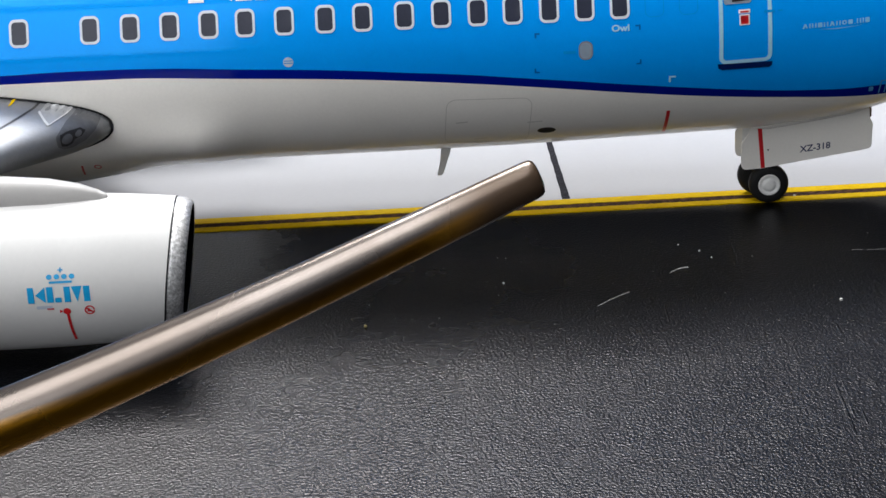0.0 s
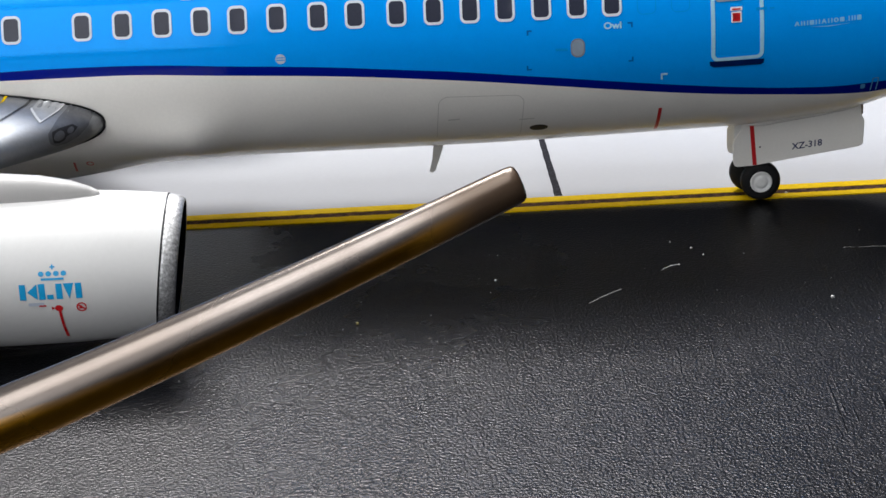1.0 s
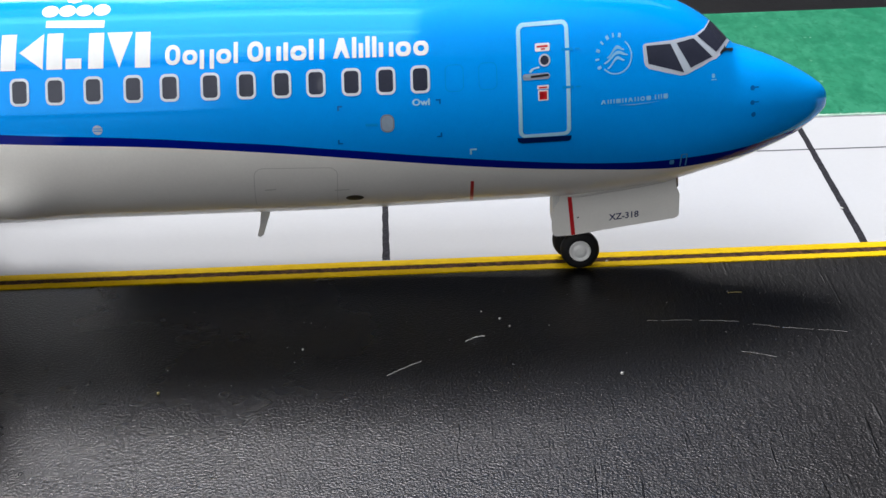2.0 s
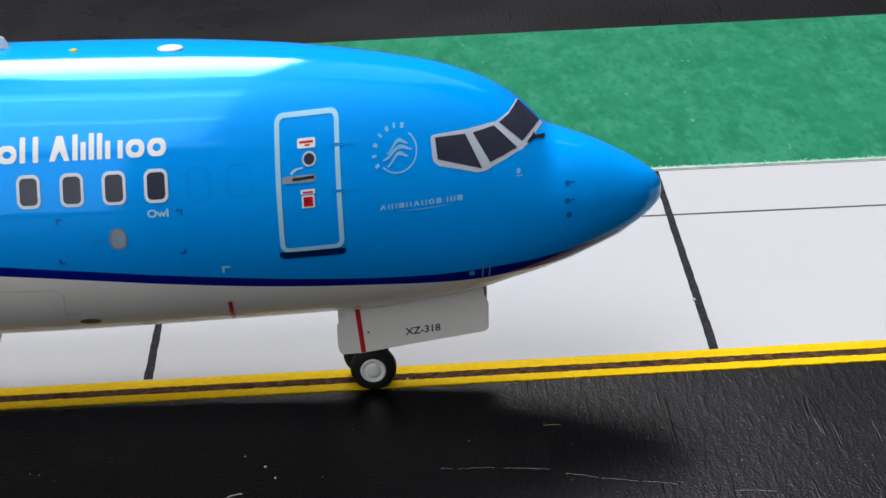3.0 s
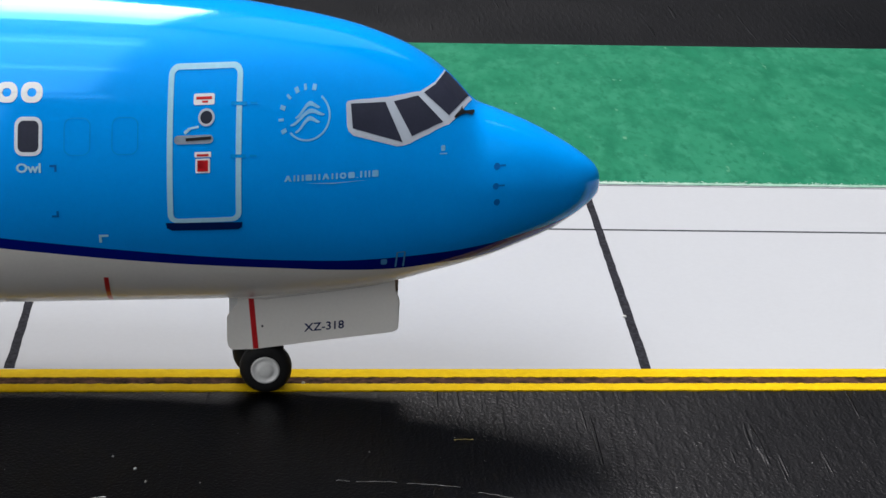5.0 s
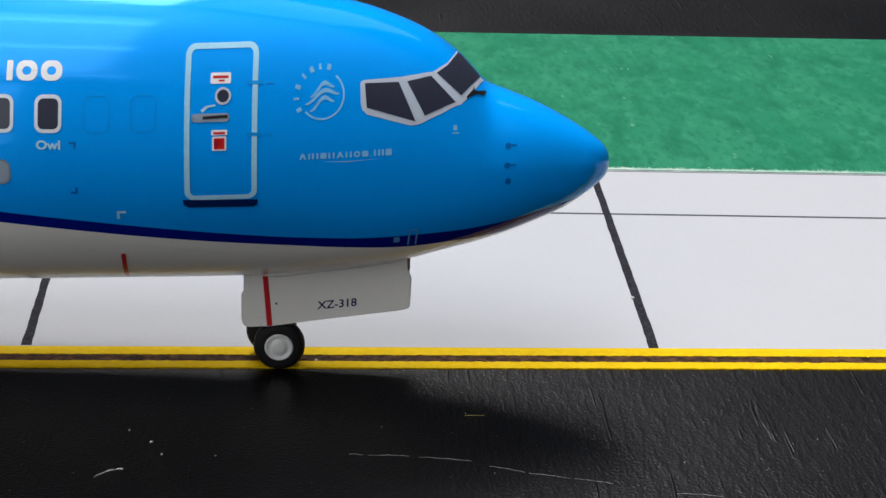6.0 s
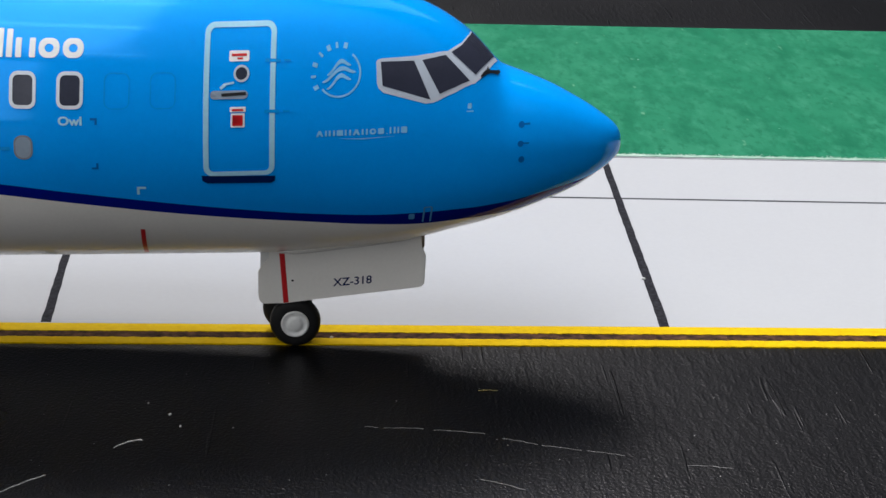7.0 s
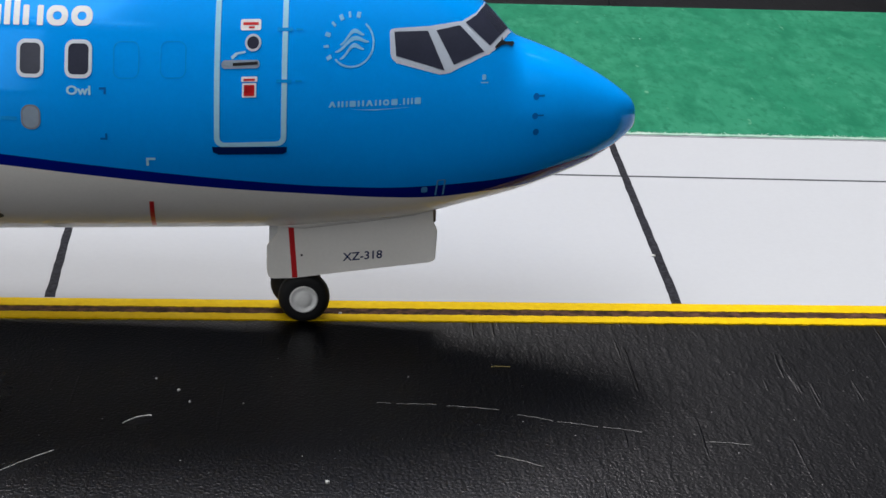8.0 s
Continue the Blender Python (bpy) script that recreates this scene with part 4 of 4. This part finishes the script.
def engine(side):
    """Turbofan with a canted intake: nacelle, silver lip, dark duct, fan and spinner."""
    yc, x0 = side * EY, -10.24

    def turned(prof, steps=56):
        bm = lathe(prof, (0, yc, EZC), "x", steps, None, False)
        for v in bm.verts:
            fade = max(0.0, min(1.0, (v.co.x + 2.2) / 2.2))
            v.co.x += x0 + (0.15 * (v.co.z - EZC) + side * 0.06 * (v.co.y - yc)) * fade
        return bm

    body = part("engine", turned([(-d, nacelle_r(d)) for d in [0.0] + [0.15 * k for k in range(1, 33)]] + [(-4.6, 0.60), (-4.4, 0.55)]), WHITE, plane, "glossy white engine nacelle")
    lip = [(-0.012, 0.885), (0.0, 0.893), (0.05, 0.892), (0.12, 0.880), (0.17, 0.860), (0.20, 0.840), (0.216, 0.818), (0.220, 0.803), (0.214, 0.79)]
    part("intake_lip", turned(lip), SILVER, body, "worn silver intake lip")
    part("intake_rim", turned([(0.214, 0.79), (0.17, 0.765), (0.10, 0.75), (0.0, 0.74), (-0.02, 0.75)]), DUCT, body, "dark inner rim of the intake")
    part("seam", turned([(-0.014, 0.88), (-0.014, 0.908), (0.003, 0.908), (0.003, 0.88)]), BLACK, body)
    part("intake_duct", turned([(0.13, 0.757), (0.08, 0.742), (-0.3, 0.70), (-0.9, 0.72), (-0.92, 0.01)]), DUCT, body, "dark grey intake duct")
    part("spinner", turned([(-0.55, 0.005), (-0.6, 0.06), (-0.75, 0.14), (-0.90, 0.19)], 24), HUB, body)
    for k in range(18):
        a = 2 * math.pi * k / 18
        bm = bmesh.new()
        rt = Matrix.Rotation(a, 4, "X")
        pts = [(-0.86, -0.05, 0.16), (-0.72, 0.05, 0.16), (-0.68, 0.10, 0.70), (-0.90, -0.06, 0.70)]
        q = [bm.verts.new((rt @ Vector(p)) + Vector((x0, yc, EZC))) for p in pts]
        bm.faces.new(q)
        bmesh.ops.solidify(bm, geom=bm.faces[:], thickness=0.012)
        part("fan_blade", bm, GREYP, body, "", False)
    # pylon fairing from the nacelle's top to the wing
    verts, faces = [], []
    stations = ((-10.98, 2.10, 2.14, 0.02), (-11.10, 2.02, 2.20, 0.09), (-11.35, 1.96, 2.29, 0.16), (-11.75, 1.93, 2.37, 0.21), (-12.3, 1.92, 2.42, 0.24), (-13.2, 1.90, 2.48, 0.25), (-14.4, 1.80, 2.52, 0.24))
    n = 16
    for x, zl, zh, hw in stations:
        for k in range(n):
            a = 2 * math.pi * k / n
            c, s = math.cos(a), math.sin(a)
            sq = (abs(c) ** 0.7) * (1 if c > 0 else -1)
            verts.append((x, yc + hw * sq, (zl + zh) / 2 + (zh - zl) / 2 * s))
    for i in range(len(stations) - 1):
        for k in range(n):
            faces.append((i * n + k, i * n + (k + 1) % n, (i + 1) * n + (k + 1) % n, (i + 1) * n + k))
    faces += [tuple(range(n)), tuple((len(stations) - 1) * n + k for k in range(n))]
    mesh_object("pylon", verts, faces, [PYLON], None, True, plane, "pale grey engine pylon fairing")
    return body


near_engine = engine(-1)
engine(1)


def on_nacelle(name, outlines, mat, lift, label=""):
    bm = bmesh.new()
    for pts in outlines:
        fill(bm, pts)
    slice_up(bm)
    for v in bm.verts:
        r = nacelle_r(-10.24 - v.co.x)
        v.co.y = -EY - (max(0.0, r * r - (v.co.z - EZC) ** 2) ** 0.5 + lift)
    return part(name, bm, mat, near_engine, label)


def moved(pts, x, z, k, kz):
    return [(x + px * k, z + pz * kz) for px, pz in pts]


LX, LZ, LK, LKZ = -11.92, 1.065, 0.36, 0.46
for pts in TITLE:
    on_nacelle("title_block", [moved([(px + 10.20, pz - 3.865) for px, pz in pts], LX, LZ, LK, LKZ)], LOGOBLUE, 0.006)
on_nacelle("crown_emblem", [rounded(-11.490, 1.328, 0.29, 0.028, 0.006)] + [disc(cx, 1.395, 0.036, 0.032, 16) for cx in (-11.630, -11.535, -11.440, -11.345)] + [rounded(-11.485, 1.475, 0.065, 0.016, 0.004), rounded(-11.485, 1.475, 0.018, 0.06, 0.004)], LOGOBLUE, 0.006, "blue emblem of four discs over a bar")
on_nacelle("warning_print", [bar(-11.445, 0.920, -11.435, 0.44, 0.036), disc(-11.450, 0.932, 0.05, 0.045, 16), [(-11.540, 0.960), (-11.540, 0.910), (-11.495, 0.935)], rounded(-11.650, 0.975, 0.09, 0.022, 0.006)], RED, 0.006, "red warning print")
on_nacelle("warning_ring", [arc_band(-11.165, 0.933, 0.048, 0.066, 0, 350), bar(-11.205, 0.965, -11.130, 0.905, 0.022), [(-11.200, 0.910), (-11.155, 0.910), (-11.165, 0.960), (-11.185, 0.955)]], RED, 0.006, "red ring warning print")
on_nacelle("grey_print", [rounded(-11.725, 1.000, 0.20, 0.045, 0.018)], SILVERP, 0.006)

# wing: lofted aerofoil, glove at the root, and its light
WING = ((-1.2, -11.36, 2.16, 1.06, 8.0), (-1.75, -11.46, 2.16, 1.03, 7.9), (-2.1, -11.56, 2.175, 1.0, 7.7), (-3.2, -12.45, 2.20, 0.86, 6.6), (-4.85, -13.45, 2.26, 0.70, 5.4), (-9.0, -15.7, 2.48, 0.45, 3.8), (-16.8, -19.9, 2.92, 0.18, 1.5))


def wing_section(y):
    y = -abs(y)
    for a, b in zip(WING, WING[1:]):
        if b[0] <= y <= a[0]:
            t = (a[0] - y) / (a[0] - b[0])
            return [p + (q - p) * t for p, q in zip(a, b)][1:]
    return list((WING[0] if y > WING[0][0] else WING[-1])[1:])


def section_z(y, x):
    """Lower and upper surface of the wing at (x, y)."""
    le, zc, th, chord = wing_section(y)
    u = max(0.0, min(1.0, (le - x) / chord))
    half = 0.5 * th * (1.02 * min(1, (u / 0.20)) ** 0.42 if u < 0.20 else 1.02 * (1 - ((u - 0.20) / 0.80) ** 1.4))
    return zc - half * 1.02, zc + half * 0.98


def wing(side):
    us = [0, .0006, .0015, .003, .0045, .0065, .009, .012, .016, .021, .027, .034, .042, .05, .06, .07, .085, .10, .14, .19, .25, .33, .42, .52, .63, .75, .88, 1.0]
    ys = [-1.2, -1.5] + [-1.7 - 0.06 * k for k in range(25)] + [-3.2, -3.9, -4.85, -6.5, -9, -12, -16.8]
    verts, faces = [], []
    n = 2 * len(us) - 2
    for y in ys:
        le, zc, th, chord = wing_section(y)
        ring = []
        for u in us:
            ring.append((le - u * chord, section_z(y, le - u * chord)[1]))
        for u in us[-2:0:-1]:
            ring.append((le - u * chord, section_z(y, le - u * chord)[0]))
        verts += [(x, -side * y, z) for x, z in ring]
    for i in range(len(ys) - 1):
        for k in range(n):
            faces.append((i * n + k, i * n + (k + 1) % n, (i + 1) * n + (k + 1) % n, (i + 1) * n + k))
    faces += [tuple(range(n)), tuple((len(ys) - 1) * n + k for k in range(n))]
    return mesh_object("wing", verts, faces, [WINGGREY], None, True, plane, "silver-grey wing with a rounded root")


near_wing = wing(-1)
wing(1)


def wing_y(x, z):
    """How far out the wing's nose surface lies at (x, z)."""
    lo, hi = 1.75, 3.2
    for _ in range(30):
        mid = (lo + hi) / 2
        a, b = section_z(mid, x)
        le = wing_section(mid)[0]
        if x < le and a < z < b:
            lo = mid
        else:
            hi = mid
    return lo


def on_wing(name, outlines, mat, lift, label=""):
    bm = bmesh.new()
    for pts in outlines:
        fill(bm, pts)
    slice_up(bm, 0.025)
    for v in bm.verts:
        v.co.y = -(wing_y(v.co.x, v.co.z) + lift)
        v.co.x += lift * 0.5
    return part(name, bm, mat, near_wing, label)


# dark joint round the wing root
bm = bmesh.new()
loop = []
le, zc, th, chord = wing_section(-1.72)
for u in [0.75, .6, .45, .33, .25, .19, .14, .10, .07, .05, .035, .022, .014, .008, .004, .0015, 0]:
    loop.append((le - u * chord, section_z(-1.72, le - u * chord)[1], 1))
for u in [.0015, .004, .008, .014, .022, .035, .05, .07, .10, .14, .19, .25, .33, .45, .6, .75]:
    loop.append((le - u * chord, section_z(-1.72, le - u * chord)[0], -1))
prev = None
for x, z, sgn in loop:
    sy = skin_y(x, z)
    ring = [bm.verts.new((x + 0.017 * math.cos(a), -(sy + 0.01), z + sgn * 0.010 + 0.017 * math.sin(a))) for a in (0, 1.57, 3.14, 4.71)]
    ring[1].co.y -= 0.02
    ring[3].co.y -= 0.02
    if prev:
        for k in range(4):
            bm.faces.new((prev[k], prev[(k + 1) % 4], ring[(k + 1) % 4], ring[k]))
    prev = ring
part("root_seam", bm, BLACK, near_wing, "dark joint line round the wing root")

def root_spot(u, v):
    """A place on the wing root, from its pixel position in the camera's view."""
    return (-11.95 + (u / 3 - 116.7) * 0.0062, 2.235 - (v / 3 - 83.0) * 0.0062)


def root_marks(name, pixel_outlines, mat, lift, label=""):
    on_wing(name, [[root_spot(*p) for p in pts] for pts in pixel_outlines], mat, lift, label)


# dark reflection in the silver skin, painted here as a flat patch
root_marks("reflection_patch", [[(395, 118), (455, 142), (505, 180), (526, 212), (512, 248), (455, 298), (380, 325), (330, 322), (300, 290), (290, 220), (330, 160)]], SHADEGREY, 0.018, "dark reflection painted round the landing light")
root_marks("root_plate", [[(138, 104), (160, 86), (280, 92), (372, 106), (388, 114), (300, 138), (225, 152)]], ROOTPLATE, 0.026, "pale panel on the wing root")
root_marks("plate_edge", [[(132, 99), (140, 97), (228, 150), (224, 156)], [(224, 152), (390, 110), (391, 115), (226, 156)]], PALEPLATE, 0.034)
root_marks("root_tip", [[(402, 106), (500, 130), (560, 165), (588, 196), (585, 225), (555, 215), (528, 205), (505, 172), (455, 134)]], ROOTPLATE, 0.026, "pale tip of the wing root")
root_marks("panel_seam", [[(-60, 112), (30, 95), (100, 80), (158, 62), (164, 68), (104, 87), (32, 103), (-60, 120)]], BLACK, 0.020)
root_marks("yellow_mark", [[(-75, 44), (-40, 44), (-56, 58), (-75, 60)]], YELLOW, 0.020)
root_marks("landing_light", [[(310, 216), (345, 207), (420, 208), (452, 232), (432, 258), (392, 268), (376, 292), (345, 302), (318, 290)]], BLACK, 0.028, "black-rimmed landing light pair")
for u, v, rx in ((350, 252, 30), (412, 238, 19)):
    root_marks("lens", [[(u + rx * math.cos(0.314 * k), v + 1.05 * rx * math.sin(0.314 * k)) for k in range(20)]], SHADEGREY, 0.034, "round grey lens")
decal("fairing_print", [bar(-12.056, 1.445, -12.10, 1.20, 0.03)], RED, 0.006, plane, "short red line on the fairing")
decal("fairing_print", [arc_band(-11.84, 1.39, 0.035, 0.055, 0, 350)], RED, 0.006, plane, "small red ring on the fairing")

# tail fin and tailplanes
blade("tail_fin", [(-30.0, 4.6), (-35.8, 11.2), (-37.6, 11.2), (-36.4, 4.3)], -0.14, 0.14, BLUE, "blue tail fin")
for sgn in (-1, 1):
    verts = [(-32.6, sgn * 0.5, 4.15), (-36.2, sgn * 6.8, 4.7), (-37.4, sgn * 6.8, 4.7), (-36.0, sgn * 0.5, 4.15)]
    verts = verts + [(x, y, z + 0.16) for x, y, z in verts]
    mesh_object("tailplane", verts, [(0, 1, 2, 3), (7, 6, 5, 4), (0, 4, 5, 1), (1, 5, 6, 2), (2, 6, 7, 3), (3, 7, 4, 0)], [WINGGREY], None, False, plane, "silver-grey tailplane")

# ---- pointer ----
def pointer():
    """A slim tapered steel pointer fitted to the camera's view, its far end on the mat."""
    tip, foot = Vector((-5.931, -23.24, 8.209)), Vector((-28.9, -26.91, 0.11))
    axis = (foot - tip).normalized()
    length = (foot - tip).length
    prof = [(0.0, 0.018), (0.0, 0.028), (0.004, 0.041), (0.012, 0.047)] + [(0.03 + 0.1 * k, 0.0495 + 0.0021 * k) for k in range(14)] + [(1.6, 0.080), (2.2, 0.084), (2.8, 0.088), (8.0, 0.106), (length - 0.02, 0.11), (length, 0.095)]
    bm = lathe(prof, (0, 0, 0), "x", 32)
    for v in bm.verts:
        v.co.z -= 0.030 * math.sin(min(1.0, v.co.x / 2.2) * math.pi)
    bm.transform(Matrix.Translation(tip) @ axis.to_track_quat("X", "Z").to_matrix().to_4x4())
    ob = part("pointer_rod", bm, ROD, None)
    side = Vector((0.12, -0.98, 0.16)).normalized()
    mark = bmesh.new()
    bmesh.ops.create_icosphere(mark, subdivisions=2, radius=1.0)
    place = axis.to_track_quat("X", "Z").to_matrix().to_4x4()
    mark.transform(Matrix.Translation(tip + axis * 8.2 + side * 0.100) @ place @ Matrix.Diagonal((0.045, 0.012, 0.03, 1)))
    part("paint_speck", mark, PALEPLATE, ob, "small pale paint speck")
    return tagged(ob, "thin worn brownish steel pointer rod leaning over the mat", "pointer")


pointer()

# ---- lint and dust on the mat ----
def fibre(name, pts, wide, mat, label):
    """A short thread lying on the mat."""
    bm = bmesh.new()
    prev = None
    for k, (x, y) in enumerate(pts):
        q = Vector(pts[min(k + 1, len(pts) - 1)]) - Vector(pts[max(k - 1, 0)])
        side = Vector((-q.y, q.x)).normalized() * wide * max(0.08, (0.30 if 0.15 < k / len(pts) < 0.85 else 0.16) + 0.75 * noise.noise(Vector((x * 33, y * 33, 0))))
        ring = [bm.verts.new((x + side.x, y + side.y, 0.004)), bm.verts.new((x, y, 0.006 + wide)), bm.verts.new((x - side.x, y - side.y, 0.004))]
        if prev:
            bm.faces.new((prev[0], prev[1], ring[1], ring[0]))
            bm.faces.new((prev[1], prev[2], ring[2], ring[1]))
            bm.faces.new((prev[2], prev[0], ring[0], ring[2]))
        prev = ring
    ob = part(name, bm, mat, None)
    return tagged(ob, label, "lint", "lint on the mat")


def wavy(a, b, sway, n=44, ph=0.0):
    return [(a[0] + (b[0] - a[0]) * k / n, a[1] + (b[1] - a[1]) * k / n + sway * math.sin(3.1 * k / n + ph) + 0.004 * math.sin(17 * k / n + a[0] * 9)) for k in range(n + 1)]


fibre("lint_fibre", wavy((-3.58, -3.08), (-3.30, -2.89), 0.05), 0.013, LINT, "short pale thread lying on the black mat")
fibre("lint_fibre", wavy((-4.665, -4.18), (-4.20, -3.72), 0.02), 0.009, LINT, "short pale thread lying on the black mat")
fibre("lint_fibre", wavy((.309, -3.68), (.774, -3.916), 0.02), 0.006, FAINTLINT, "short grey thread lying on the black mat")
for a, b in (((-.91, -2.476), (-.76, -2.50)), ((-.70, -2.505), (-.26, -2.509)), ((-.15, -2.53), (.415, -2.611)), ((.60, -2.72), (.98, -2.86)), ((1.02, -2.875), (1.45, -2.985)), ((1.5, -2.99), (1.906, -3.094))):
    fibre("lint_fibre", wavy(a, b, 0.012, 90), 0.0042, FAINTLINT, "fine broken grey thread on the black mat")
fibre("lint_fibre", wavy((.40, -1.49), (.62, -1.485), 0.01), 0.007, LINTY, "tiny yellowish thread on the black mat")
fibre("lint_fibre", wavy((2.55, -3.30), (3.02, -3.36), 0.02), 0.006, FAINTLINT, "faint grey thread on the black mat")


def crumb(x, y, r, mat):
    bm = bmesh.new()
    bmesh.ops.create_icosphere(bm, subdivisions=1, radius=r)
    for v in bm.verts:
        v.co *= 0.75 + 0.5 * random.random()
        v.co += Vector((x, y, r * 0.6))
    ob = part("dust_crumb", bm, mat, None, "", False)
    return tagged(ob, "tiny pale dust crumb on the black mat", "dust", "crumbs on the mat")


for x, y, r, m in ((-1.42, -4.33, 0.026, LINT), (-7.80, -4.56, 0.024, LINTY), (-3.069, -2.255, 0.02, LINT), (-2.926, -2.535, 0.015, LINT), (-3.343, -1.958, 0.012, LINT), (-5.92, -3.19, 0.018, LINT), (2.80, 2.10, 0.03, LINT), (-1.33, -0.04, 0.022, LINT), (-2.35, -2.55, 0.01, LINT), (-.55, -1.8, 0.008, LINT)):
    crumb(x, y, r, m)


def specks():
    """Fine dust grains strewn over the mat."""
    rng = random.Random(4)
    verts, faces = [], []
    for k in range(420):
        x, y = rng.uniform(-14, 8), rng.uniform(-10, -1)
        r = 0.0035 + 0.007 * rng.random() ** 3
        a = rng.random() * 6.28
        b = len(verts)
        verts += [(x + r * math.cos(a + 2.1 * j) * (1.6 if j == 0 else 0.8), y + r * math.sin(a + 2.1 * j), 0.003) for j in range(3)] + [(x, y, 0.003 + r)]
        faces += [(b, b + 1, b + 3), (b + 1, b + 2, b + 3), (b + 2, b, b + 3)]
    ob = mesh_object("dust_specks", verts, faces, [LINT], None, False)
    tagged(ob, "fine pale dust specks strewn over the black mat", "dust", kind="stuff")


specks()
